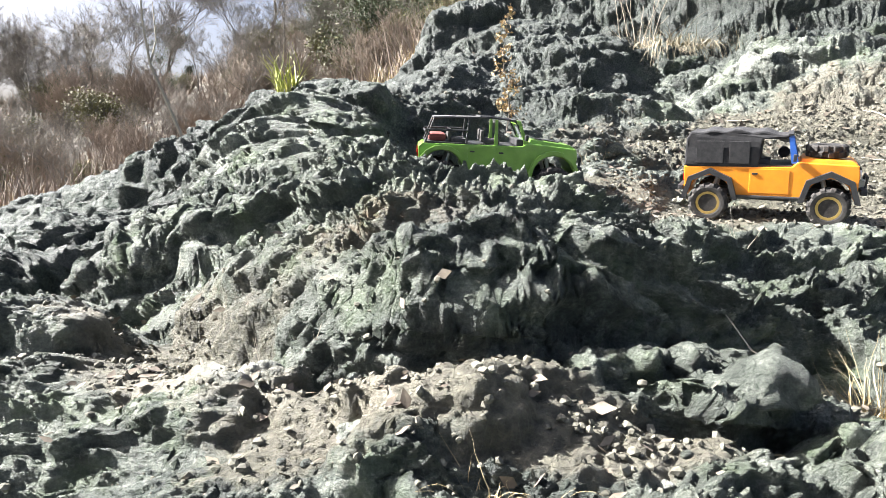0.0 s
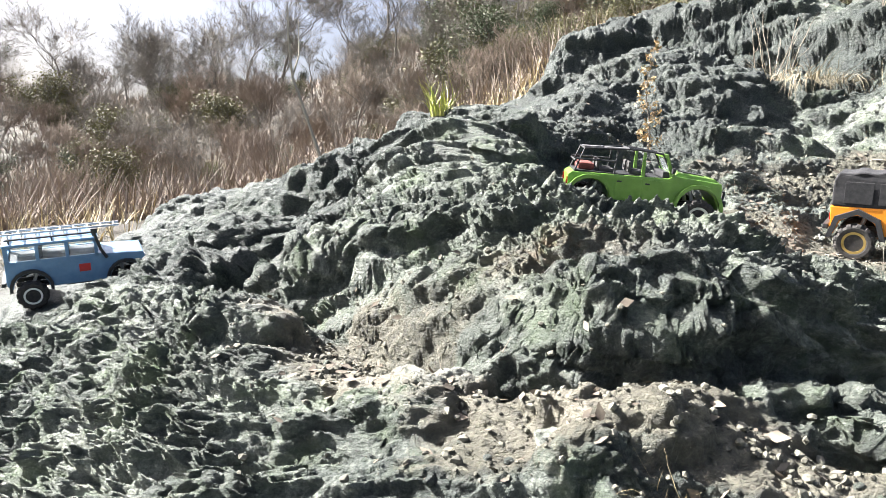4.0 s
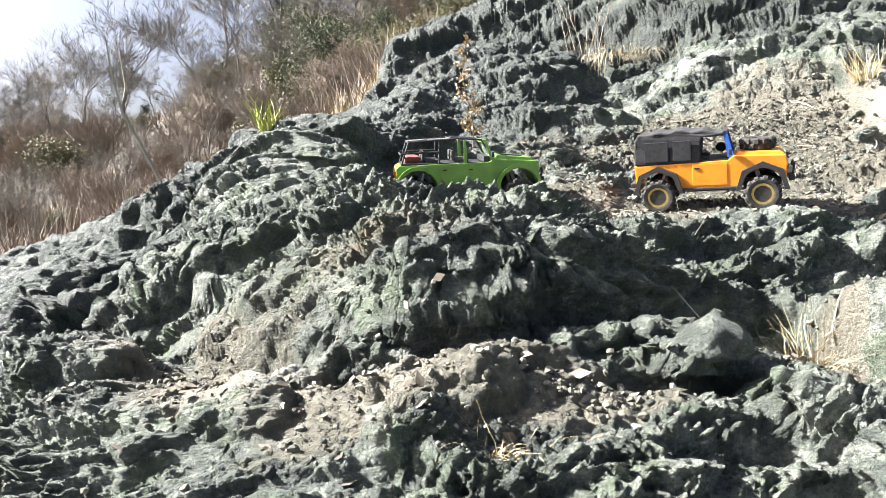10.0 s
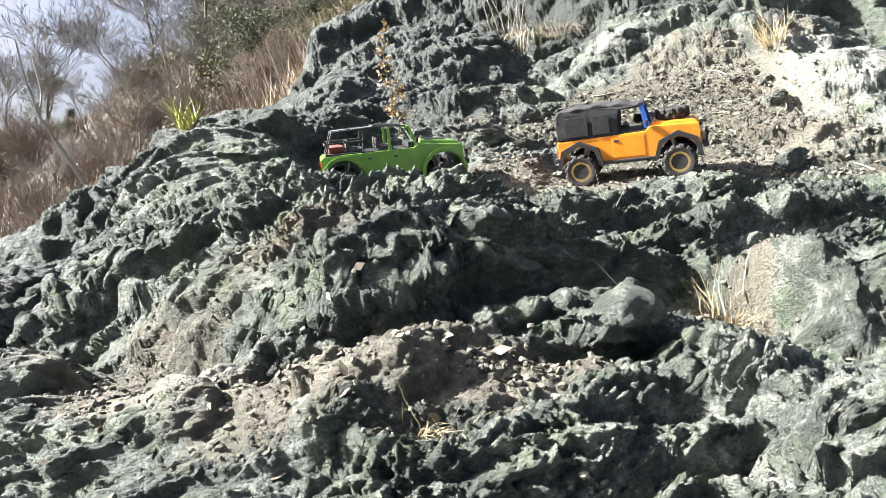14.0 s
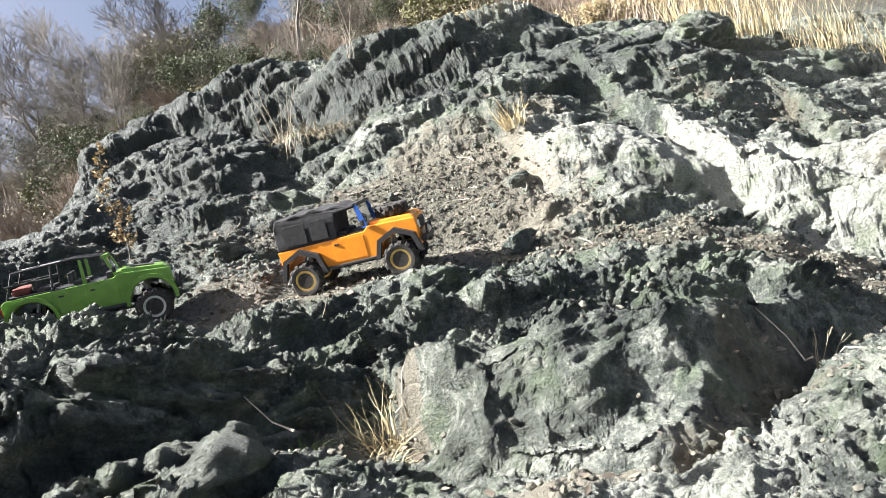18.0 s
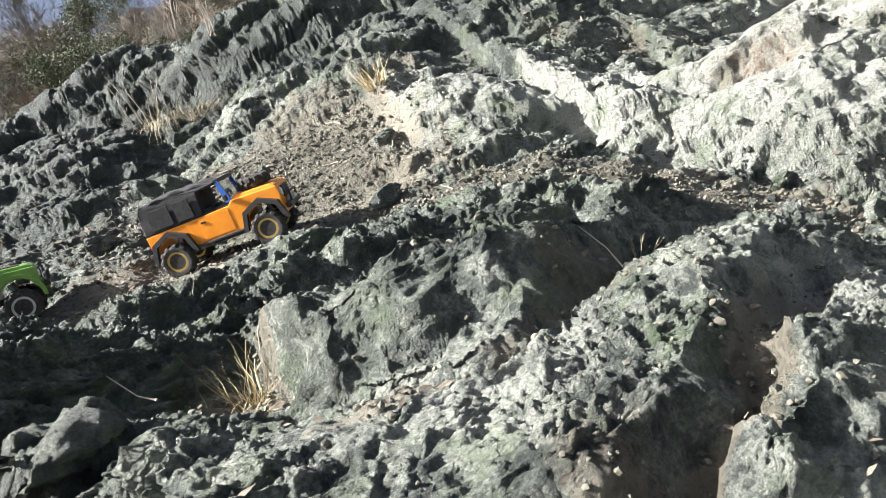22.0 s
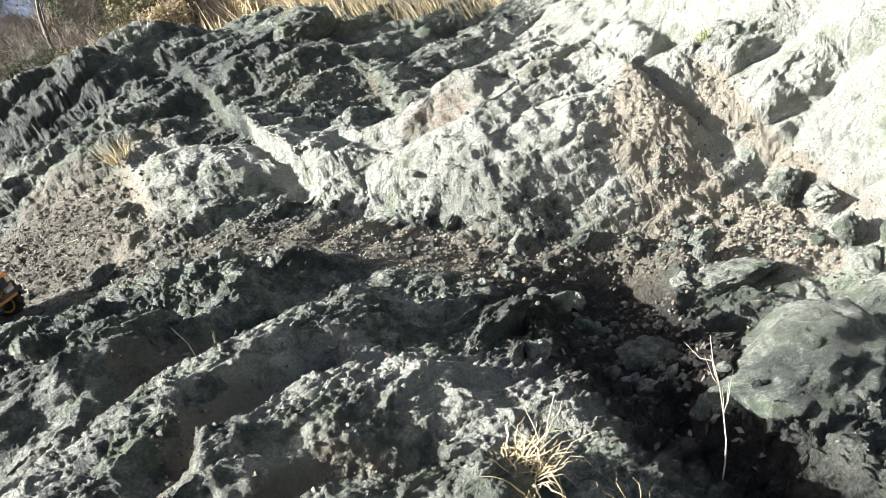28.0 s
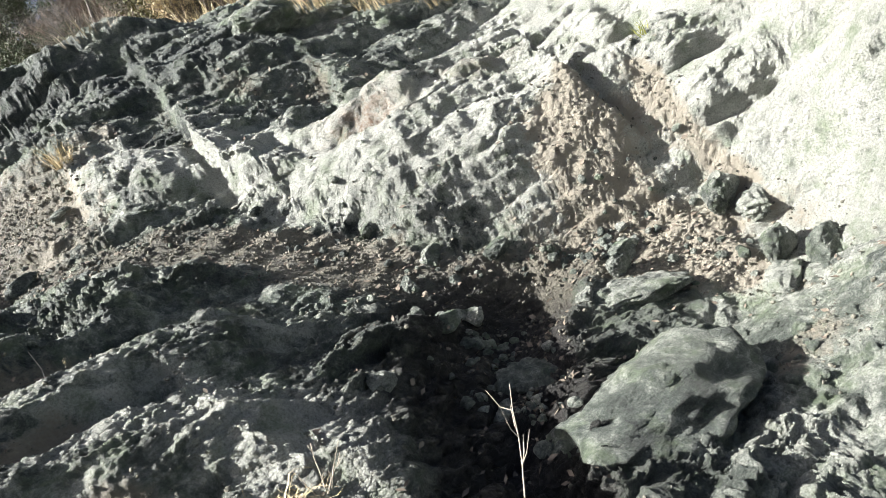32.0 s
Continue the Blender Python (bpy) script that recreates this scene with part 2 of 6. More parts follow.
grey_grass = surface("grey_grass", [(0.3, (0.28, 0.23, 0.15)), (0.7, (0.48, 0.42, 0.30))], 9, 0.8, bump=0.0, vary=0.4)
live_grass = surface("green_grass", [(0.3, (0.13, 0.17, 0.03)), (0.5, (0.34, 0.36, 0.07)), (0.7, (0.55, 0.50, 0.16))], 14, 0.6, bump=0.0)
weed_green = surface("weed_green", [(0.3, (0.05, 0.10, 0.02)), (0.7, (0.14, 0.22, 0.05))], 14, 0.6, bump=0.0)
brown_leaf = surface("brown_leaf", [(0.3, (0.26, 0.16, 0.08)), (0.5, (0.40, 0.29, 0.15)), (0.7, (0.54, 0.42, 0.25))], 40, 0.75, bump=0.1, vary=0.2)
litter_mat = surface("leaf_litter", [(0.3, (0.065, 0.053, 0.042)), (0.5, (0.15, 0.122, 0.092)), (0.7, (0.26, 0.22, 0.168))], 25, 0.85, bump=0.2)
foliage = surface("dark_foliage", [(0.3, (0.018, 0.028, 0.010)), (0.5, (0.045, 0.065, 0.022)), (0.7, (0.09, 0.115, 0.04))], 1.2, 0.7, bump=0.0, vary=0.5)
olive_foliage = surface("olive_foliage", [(0.3, (0.06, 0.065, 0.02)), (0.5, (0.12, 0.115, 0.04)), (0.7, (0.20, 0.18, 0.07))], 1.5, 0.7, bump=0.0, vary=0.5)
stick_mat = surface("bleached_stick", [(0.3, (0.33, 0.29, 0.23)), (0.7, (0.55, 0.50, 0.42))], 30, 0.8, bump=0.2)
clear = bpy.data.materials.new("clear_pane")
clear.use_nodes = True
cb = clear.node_tree.nodes["Principled BSDF"]
cb.inputs["Base Color"].default_value, cb.inputs["Roughness"].default_value = (0.85, 0.9, 0.92, 1), 0.06
cb.inputs["Transmission Weight"].default_value, cb.inputs["IOR"].default_value = 0.92, 1.15

# ---- ground plan ----
rng = np.random.default_rng(7)
ANGLES = rng.uniform(0, 2 * math.pi, 4096)


def hashed(i, j, seed):
    return ((i.astype(np.int64) * 73856093) ^ (j.astype(np.int64) * 19349663) ^ (seed * 83492791)) & 4095


def perlin(x, y, seed=0):
    i, j = np.floor(x), np.floor(y)
    u, v = x - i, y - j
    su, sv = u * u * u * (u * (u * 6 - 15) + 10), v * v * v * (v * (v * 6 - 15) + 10)

    def corner(a, b):
        g = ANGLES[hashed(i + a, j + b, seed)]
        return np.cos(g) * (u - a) + np.sin(g) * (v - b)

    top = corner(0, 0) * (1 - su) + corner(1, 0) * su
    low = corner(0, 1) * (1 - su) + corner(1, 1) * su
    return 1.5 * (top * (1 - sv) + low * sv)


def fbm(x, y, octaves, seed=0, gain=0.5):
    total, amp = 0 * x, 1.0
    for k in range(octaves):
        total += amp * perlin(x * 2.03**k, y * 2.03**k, seed + k)
        amp *= gain
    return total


def ridged(x, y, octaves, seed=0, gain=0.55):
    total, amp, prev = 0 * x, 1.0, 1.0
    for k in range(octaves):
        r = (1 - np.abs(perlin(x * 2.1**k, y * 2.1**k, seed + k))) ** 2
        total += amp * r * prev
        prev, amp = np.clip(r * 1.3, 0, 1), amp * gain
    return total


def cells(x, y, seed=0):
    """Cellular noise: nearest distance, gap to the second, and a value per cell."""
    i, j = np.floor(x), np.floor(y)
    f1, f2, val = np.full(x.shape, 9.0), np.full(x.shape, 9.0), 0 * x
    for a in (-1, 0, 1):
        for b in (-1, 0, 1):
            hx, hy = ANGLES[hashed(i + a, j + b, seed)] / 6.2832, ANGLES[hashed(i + a, j + b, seed + 5)] / 6.2832
            d = np.hypot(i + a + hx - x, j + b + hy - y)
            near = d < f1
            f2 = np.where(near, f1, np.minimum(f2, d))
            val = np.where(near, ANGLES[hashed(i + a, j + b, seed + 9)] / 6.2832, val)
            f1 = np.where(near, d, f1)
    return f1, f2 - f1, val


def smooth(v, a, b):
    s = np.clip((v - a) / (b - a), 0, 1)
    return s * s * (3 - 2 * s)


def spot(x, y, cx, cy, rx, ry, turn=0.0):
    """A soft round patch, 1 in its middle."""
    c, s = math.cos(radians(turn)), math.sin(radians(turn))
    u, v = ((x - cx) * c + (y - cy) * s) / rx, (-(x - cx) * s + (y - cy) * c) / ry
    return np.exp(-0.5 * (u * u + v * v))


def spine(x, y, line, h, w):
    """A rounded rock spine along a line of plan points."""
    d = np.full(x.shape, 9.0)
    for (ax, ay), (bx, by) in zip(line, line[1:]):
        vx, vy = bx - ax, by - ay
        s = np.clip(((x - ax) * vx + (y - ay) * vy) / (vx * vx + vy * vy), 0, 1)
        d = np.minimum(d, np.hypot(x - ax - s * vx, y - ay - s * vy))
    return h * np.clip(1 - (d / w) ** 2, 0, 1) ** 1.3


def mass(x, y):
    """The smooth hillside: a slope with its knolls and hollows."""
    u, v = x - 1.0, y - 1.5
    z = 1.173 + 0.080 * u + 0.430 * v + -0.0533 * u * u + 0.0336 * u * v + -0.0403 * v * v
    z += 0.24 * spot(x, y, 4.15, 1.54, 0.22, 0.22)
    z += 0.26 * spot(x, y, 4.40, -0.30, 0.50, 0.50)
    z += -0.25 * spot(x, y, 3.73, 1.75, 0.80, 0.80)
    z += 0.15 * spot(x, y, 3.32, 1.90, 0.32, 0.32)
    z += 0.21 * spot(x, y, 3.73, 1.75, 0.22, 0.22)
    z += -0.36 * spot(x, y, 0.97, 2.23, 0.80, 0.80)
    z += 0.25 * spot(x, y, 0.10, 1.35, 0.80, 0.80)
    z += -0.26 * spot(x, y, 1.11, 3.51, 0.22, 0.22)
    z += -0.17 * spot(x, y, -0.98, 2.15, 0.22, 0.22)
    z += -0.17 * spot(x, y, 2.77, 2.30, 0.80, 0.80)
    z += 0.26 * spot(x, y, -2.32, 3.90, 0.32, 0.32)
    z += 0.16 * spot(x, y, 4.80, 0.20, 0.22, 0.22)
    z += -0.18 * spot(x, y, -0.39, 1.42, 0.22, 0.22)
    z += -0.25 * spot(x, y, -0.65, 1.75, 0.22, 0.22)
    z += 0.04 * spot(x, y, -0.98, 2.15, 0.50, 0.50)
    z += 0.16 * spot(x, y, 3.20, 3.23, 0.80, 0.80)
    z += -0.23 * spot(x, y, 0.33, 2.02, 0.22, 0.22)
    z += 0.24 * spot(x, y, 4.15, 1.54, 0.22, 0.22)
    z += -0.21 * spot(x, y, 0.66, 1.29, 0.32, 0.32)
    z += -0.16 * spot(x, y, 1.64, 1.26, 0.22, 0.22)
    z += -0.41 * spot(x, y, 3.27, 0.10, 0.80, 0.80)
    z += -0.28 * spot(x, y, 4.47, 0.92, 0.22, 0.22)
    z += 0.29 * spot(x, y, 3.32, 1.90, 0.22, 0.22)
    z += -0.22 * spot(x, y, 3.90, 2.20, 0.32, 0.32)
    z += -0.29 * spot(x, y, 4.15, 1.54, 0.80, 0.80)
    z += -0.17 * spot(x, y, -0.98, 2.15, 0.22, 0.22)
    z += 0.16 * spot(x, y, -0.98, 2.15, 0.80, 0.80)
    z += -0.06 * spot(x, y, -0.03, 2.28, 0.22, 0.22)
    z += -0.15 * spot(x, y, 3.88, 0.66, 0.22, 0.22)
    z += -0.22 * spot(x, y, 2.71, 1.21, 0.50, 0.50)
    z += 0.15 * spot(x, y, -0.75, 2.07, 0.22, 0.22)
    z += -0.14 * spot(x, y, 1.16, 4.19, 0.22, 0.22)
    z += -0.26 * spot(x, y, 4.25, 1.72, 0.80, 0.80)
    z += -0.17 * spot(x, y, -0.98, 2.15, 0.22, 0.22)
    z += 0.24 * spot(x, y, 4.15, 1.54, 0.22, 0.22)
    z += -0.17 * spot(x, y, 2.77, 2.30, 0.80, 0.80)
    z += 0.21 * spot(x, y, 2.03, 5.56, 0.50, 0.50)
    z += 0.14 * spot(x, y, 0.67, 4.50, 0.50, 0.50)
    z += -0.10 * spot(x, y, 2.99, 2.23, 0.22, 0.22)
    z += 0.21 * spot(x, y, 3.73, 1.75, 0.22, 0.22)
    return z
from mathutils.bvhtree import BVHTree


def far_rise(x, y):
    """The valley side behind: its elevation seen from the outcrop, by direction and distance."""
    a, r = np.degrees(np.arctan2(x, y)), np.hypot(x, y)
    near = np.interp(a, [-180, -90, -40, -25, -12, 0, 20, 50, 90, 180], [-16, -12, -6, -4, 0, 8, 10, 6, -6, -16])
    top = np.interp(a, [-180, -90, -40, -25, -12, 0, 10, 25, 60, 110, 180], [-1, 1, 2.5, 3.5, 7.0, 12.5, 15.5, 17, 18, 4, -1])
    e = near + (top - near) * smooth(r, 6.5, 27)
    r_up = np.minimum(r, 45 + 0.15 * np.maximum(r - 45, 0))
    return 1.4 + r_up * np.tan(np.radians(e)) + 0.5 * smooth(r, 8, 20) * fbm(x * 0.12, y * 0.12, 4, 40)


def slabs(x, y):
    """1 where the long rounded slabs lie side by side."""
    return smooth(x, 0.55, 0.85) * (1 - smooth(x, 2.2, 2.5)) * smooth(y, -0.2, 0.0) * (1 - smooth(y, 1.15 + 0.1 * x, 1.35 + 0.1 * x))


def ledge(x, y, line, h, front, back, span=0.10):
    """A rock shoulder: steep on the near side of a line of plan points, fading slowly behind it."""
    lx, ly = [p[0] for p in line], [p[1] for p in line]
    slope = np.gradient(np.interp(np.linspace(lx[0], lx[-1], 40), lx, ly), np.linspace(lx[0], lx[-1], 40))
    lean = np.interp(x, np.linspace(lx[0], lx[-1], 40), 1 / np.sqrt(1 + slope**2))
    d = (y - np.interp(x, lx, ly)) * lean
    ends = smooth(x, lx[0] - span / 2, lx[0] + span / 2) * (1 - smooth(x, lx[-1] - span, lx[-1] + span))
    return h * ends * np.where(d < 0, smooth(d, -front, 0), np.exp(-((d / back) ** 2)))


def lump(x, y, cx, cy, rx, ry, h, turn=0.0):
    """A dome of bedrock with steep sides."""
    c, s = math.cos(radians(turn)), math.sin(radians(turn))
    u, v = ((x - cx) * c + (y - cy) * s) / rx, (-(x - cx) * s + (y - cy) * c) / ry
    return h * np.sqrt(np.clip(1 - u * u - v * v, 0, 1))


def forms(x, y):
    """Shoulders, slabs and gullies of the outcrop."""
    bend = 0.035 * fbm(x * 2.5, y * 2.5, 3, 90)
    x, y = x + bend, y + 0.035 * fbm(x * 2.5 + 7, y * 2.5, 3, 91)
    # the dark face, the ridge before it, and the lumps in the foreground
    z = ledge(x, y, [(-1.0, 2.02), (-0.6, 1.70), (-0.4, 1.52), (-0.2, 1.30), (0.0, 1.20), (0.2, 1.24), (0.4, 1.42), (0.6, 1.62)], 0.14, 0.13, 0.55, 0.2)
    z -= spine(x, y, [(-0.80, 1.78), (-0.49, 1.42), (-0.27, 1.19), (-0.05, 1.06), (0.12, 1.12), (0.36, 1.24)], 0.07, 0.10)
    z += ledge(x, y, [(0.02, 1.02), (0.15, 1.07), (0.3, 1.16), (0.5, 1.28), (0.75, 1.50)], 0.05, 0.08, 0.16)
    z += lump(x, y, 0.43, 1.12, 0.09, 0.075, 0.045) + lump(x, y, 0.57, 1.10, 0.14, 0.09, 0.055, -10) + lump(x, y, 0.70, 1.02, 0.07, 0.05, 0.03)
    z += lump(x, y, -0.03, 0.93, 0.12, 0.055, 0.06, 5) + lump(x, y, -0.30, 1.17, 0.08, 0.06, 0.06, -20) + lump(x, y, -0.13, 0.98, 0.05, 0.04, 0.04)
    z += lump(x, y, -0.43, 1.08, 0.16, 0.09, 0.05, -30) + lump(x, y, -0.84, 1.50, 0.14, 0.09, 0.07, -20) + lump(x, y, -0.09, 0.86, 0.07, 0.04, 0.05)
    z += lump(x, y, -0.66, 1.74, 0.06, 0.05, 0.06) + lump(x, y, -0.98, 2.1, 0.2, 0.12, 0.10, -20) + lump(x, y, -0.62, 1.62, 0.05, 0.04, 0.05)
    z += ledge(x, y, [(-1.7, 3.0), (-1.2, 2.7), (-0.8, 2.45), (-0.45, 2.25), (-0.15, 2.15)], 0.09, 0.12, 0.4, 0.2)
    z += ledge(x, y, [(-0.85, 2.95), (-0.5, 2.62), (-0.25, 2.45), (0.1, 2.75)], 0.13, 0.10, 0.35, 0.15)
    # the blocky boulder with the ridge that runs on from it
    z += ledge(x, y, [(0.83, 1.16), (0.93, 1.06), (1.1, 0.99), (1.3, 0.99), (1.5, 1.06), (1.75, 1.20), (1.95, 1.34)], 0.16, 0.12, 0.24, 0.05)
    z += lump(x, y, 0.90, 1.17, 0.09, 0.10, 0.05) + lump(x, y, 1.46, 1.14, 0.16, 0.10, 0.08, 15) + lump(x, y, 1.16, 1.10, 0.13, 0.08, 0.05, -8)
    z -= spine(x, y, [(0.80, 0.96), (0.97, 0.81), (1.1, 0.74), (1.25, 0.78), (1.45, 0.94), (1.7, 1.06), (1.95, 1.18), (2.15, 1.24)], 0.10, 0.07)
    # long slabs, side by side
    z += ledge(x, y, [(0.58, 0.62), (0.8, 0.52), (0.98, 0.45), (1.1, 0.44), (1.25, 0.48), (1.45, 0.58), (1.65, 0.70), (1.9, 0.82), (2.15, 0.88)], 0.11, 0.12, 0.34, 0.12)
    z -= spine(x, y, [(0.75, 0.40), (0.95, 0.37), (1.1, 0.36), (1.29, 0.42), (1.5, 0.53), (1.68, 0.63), (1.9, 0.74)], 0.07, 0.055)
    z += ledge(x, y, [(0.98, 0.21), (1.15, 0.22), (1.28, 0.25), (1.4, 0.29), (1.56, 0.35)], 0.11, 0.11, 0.13) + lump(x, y, 1.24, 0.27, 0.08, 0.07, 0.05)
    z += ledge(x, y, [(1.46, 0.47), (1.62, 0.44), (1.8, 0.44), (2.0, 0.40), (2.16, 0.34)], 0.09, 0.10, 0.17)
    z -= spine(x, y, [(1.40, 0.27), (1.55, 0.31), (1.68, 0.31), (1.86, 0.30)], 0.08, 0.07)
    z += ledge(x, y, [(1.22, 0.05), (1.45, 0.11), (1.62, 0.13), (1.82, 0.10), (1.98, 0.05)], 0.12, 0.11, 0.14) - 0.10 * spot(x, y, 1.55, 0.03, 0.14, 0.05)
    z += lump(x, y, 2.15, 0.97, 0.14, 0.07, 0.05, 10) + lump(x, y, 2.05, 0.52, 0.12, 0.08, 0.05, -10) + lump(x, y, 2.26, 0.30, 0.10, 0.12, 0.06)
    # the dark gully, its boulder shore and the worn track above
    z -= spine(x, y, [(3.15, 1.12), (2.95, 1.05), (2.84, 0.85), (2.70, 0.60), (2.60, 0.40), (2.50, 0.10), (2.4, -0.3)], 0.16, 0.22)
    z += lump(x, y, 2.52, 1.30, 0.24, 0.14, 0.05, -25)
    # pale hump, the big pale block with its undercut foot, the cliff
    z += ledge(x, y, [(1.86, 2.64), (2.05, 2.42), (2.25, 2.32), (2.46, 2.30)], 0.16, 0.13, 0.26, 0.06) + lump(x, y, 2.2, 2.55, 0.30, 0.16, 0.08, -10)
    z += ledge(x, y, [(1.5, 2.40), (1.72, 2.22), (1.95, 2.16), (2.15, 2.2)], 0.07, 0.08, 0.12)
    z += ledge(x, y, [(2.48, 2.28), (2.66, 2.10), (2.88, 1.88), (3.15, 1.60), (3.5, 1.46), (3.8, 1.38), (4.02, 1.36)], 0.26, 0.16, 0.5, 0.06)
    z += ledge(x, y, [(2.85, 2.2), (3.05, 2.02), (3.25, 1.96), (3.6, 1.84), (3.95, 1.70), (4.3, 1.62)], 0.10, 0.07, 0.35) - 0.12 * spot(x, y, 3.14, 1.93, 0.12, 0.05, -30)
    z += ledge(x, y, [(3.3, 2.55), (3.7, 2.35), (4.2, 2.2), (4.8, 2.1)], 0.14, 0.10, 0.4) - 0.12 * spot(x, y, 4.05, 1.50, 0.07, 0.16, -20)
    wall = x - np.interp(y, [-0.6, 0.4, 0.7, 1.0, 1.25, 1.6], [4.5, 4.36, 4.28, 4.18, 4.16, 4.34])
    z += 0.55 * smooth(wall, -0.12, 0.30) * smooth(y, -0.6, 0.1) * (1 - smooth(y, 1.5, 1.9)) + 1.2 * smooth(wall, 0.1, 1.6) * smooth(y, -1.0, 0.2) * (1 - smooth(y, 2.2, 3.6))
    # upper slope
    z += ledge(x, y, [(1.02, 3.50), (1.25, 3.30), (1.5, 3.22), (1.85, 3.12), (2.25, 2.95)], 0.14, 0.26, 0.5, 0.15)
    z += ledge(x, y, [(0.3, 3.1), (0.6, 2.98), (0.9, 3.05)], 0.08, 0.1, 0.2, 0.2) + ledge(x, y, [(0.25, 3.75), (0.6, 3.55), (0.95, 3.62)], 0.10, 0.2, 0.25, 0.2)
    z -= spine(x, y, [(0.7, 4.5), (1.05, 4.15), (1.37, 3.80), (1.62, 3.66), (2.1, 3.5)], 0.14, 0.22)
    z += ledge(x, y, [(-0.2, 4.6), (0.4, 4.75), (1.0, 4.5), (1.5, 4.05), (2.1, 3.85), (2.8, 3.9)], 0.30, 0.22, 0.6, 0.3)
    z += spine(x, y, [(-1.2, 3.6), (-0.6, 3.3), (-0.1, 3.5), (0.3, 4.2)], 0.12, 0.3) + spine(x, y, [(2.2, 3.4), (2.7, 3.1), (3.2, 3.0)], 0.12, 0.25)
    return z


def dirt_cover(x, y):
    d = 1.3 * spot(x, y, -0.57, 1.40, 0.28, 0.13, -50) + 1.1 * spot(x, y, -0.04, 1.02, 0.18, 0.06, -5) + 0.9 * spot(x, y, 0.22, 0.93, 0.14, 0.05, 8) + 0.7 * spot(x, y, -0.2, 0.90, 0.16, 0.05)
    d += 0.95 * spot(x, y, 0.73, 1.20, 0.12, 0.09, 20) + 0.8 * spot(x, y, 0.62, 2.28, 0.5, 0.14, -8) + 0.9 * spot(x, y, 1.45, 2.45, 0.42, 0.24, -12) + 0.8 * spot(x, y, 1.45, 2.90, 0.5, 0.16, -6)
    d += 0.9 * spot(x, y, 1.12, 0.74, 0.30, 0.04, 8) + 0.9 * spot(x, y, 1.6, 1.02, 0.3, 0.045, 25) + 0.9 * spot(x, y, 1.02, 0.36, 0.2, 0.04) + 0.9 * spot(x, y, 1.5, 0.52, 0.28, 0.04, 30)
    d += 0.9 * spot(x, y, 1.66, 0.31, 0.15, 0.06) + 0.85 * spot(x, y, 2.05, 1.85, 0.35, 0.12, -20) + 0.9 * spot(x, y, 2.62, 1.66, 0.36, 0.12, -35) + 0.7 * spot(x, y, 2.55, 1.38, 0.2, 0.12, -30)
    d += spot(x, y, 3.55, 1.20, 0.30, 0.13, -15) + 0.9 * spot(x, y, 3.85, 0.95, 0.16, 0.25, 20) + 0.8 * spot(x, y, 2.95, 0.95, 0.25, 0.2, 40) + 0.9 * spot(x, y, 3.9, 1.42, 0.2, 0.08, -10) + 0.5 * spot(x, y, 3.6, 0.25, 0.3, 0.12, 0)
    d += 0.6 * spot(x, y, 0.62, 2.75, 0.35, 0.10) + 0.5 * spot(x, y, 3.1, 2.75, 0.5, 0.16, -15) + 0.7 * spot(x, y, 4.24, 1.12, 0.06, 0.3, 0)
    return np.clip(d + 0.20 * fbm(x * 5, y * 5, 4, 60), 0, 1)


def weathered_shade_cover(x, y):
    """1 on the upper ridge's dark weathered rock and where shaded faces are painted dark."""
    m = smooth(y - 0.3 * x, 2.15, 2.7) * (1 - smooth(x - 0.25 * (y - 3.4), 0.75, 1.05)) + spot(x, y, 1.3, 4.0, 0.9, 0.24, -28) + 0.8 * spot(x, y, 2.7, 3.3, 0.7, 0.3, -10) + 0.5 * spot(x, y, -0.15, 1.25, 0.5, 0.14, -25)
    return np.clip(m + 0.25 * fbm(x * 4, y * 4, 3, 64), 0, 1)


def bulk(x, y):
    """1 on the massive pale rocks, which are little broken."""
    return np.clip(spot(x, y, 2.2, 2.52, 0.36, 0.20, -10) + spot(x, y, 3.1, 2.0, 0.55, 0.30, -28) + spot(x, y, 3.8, 1.65, 0.5, 0.25, -10), 0, 1)


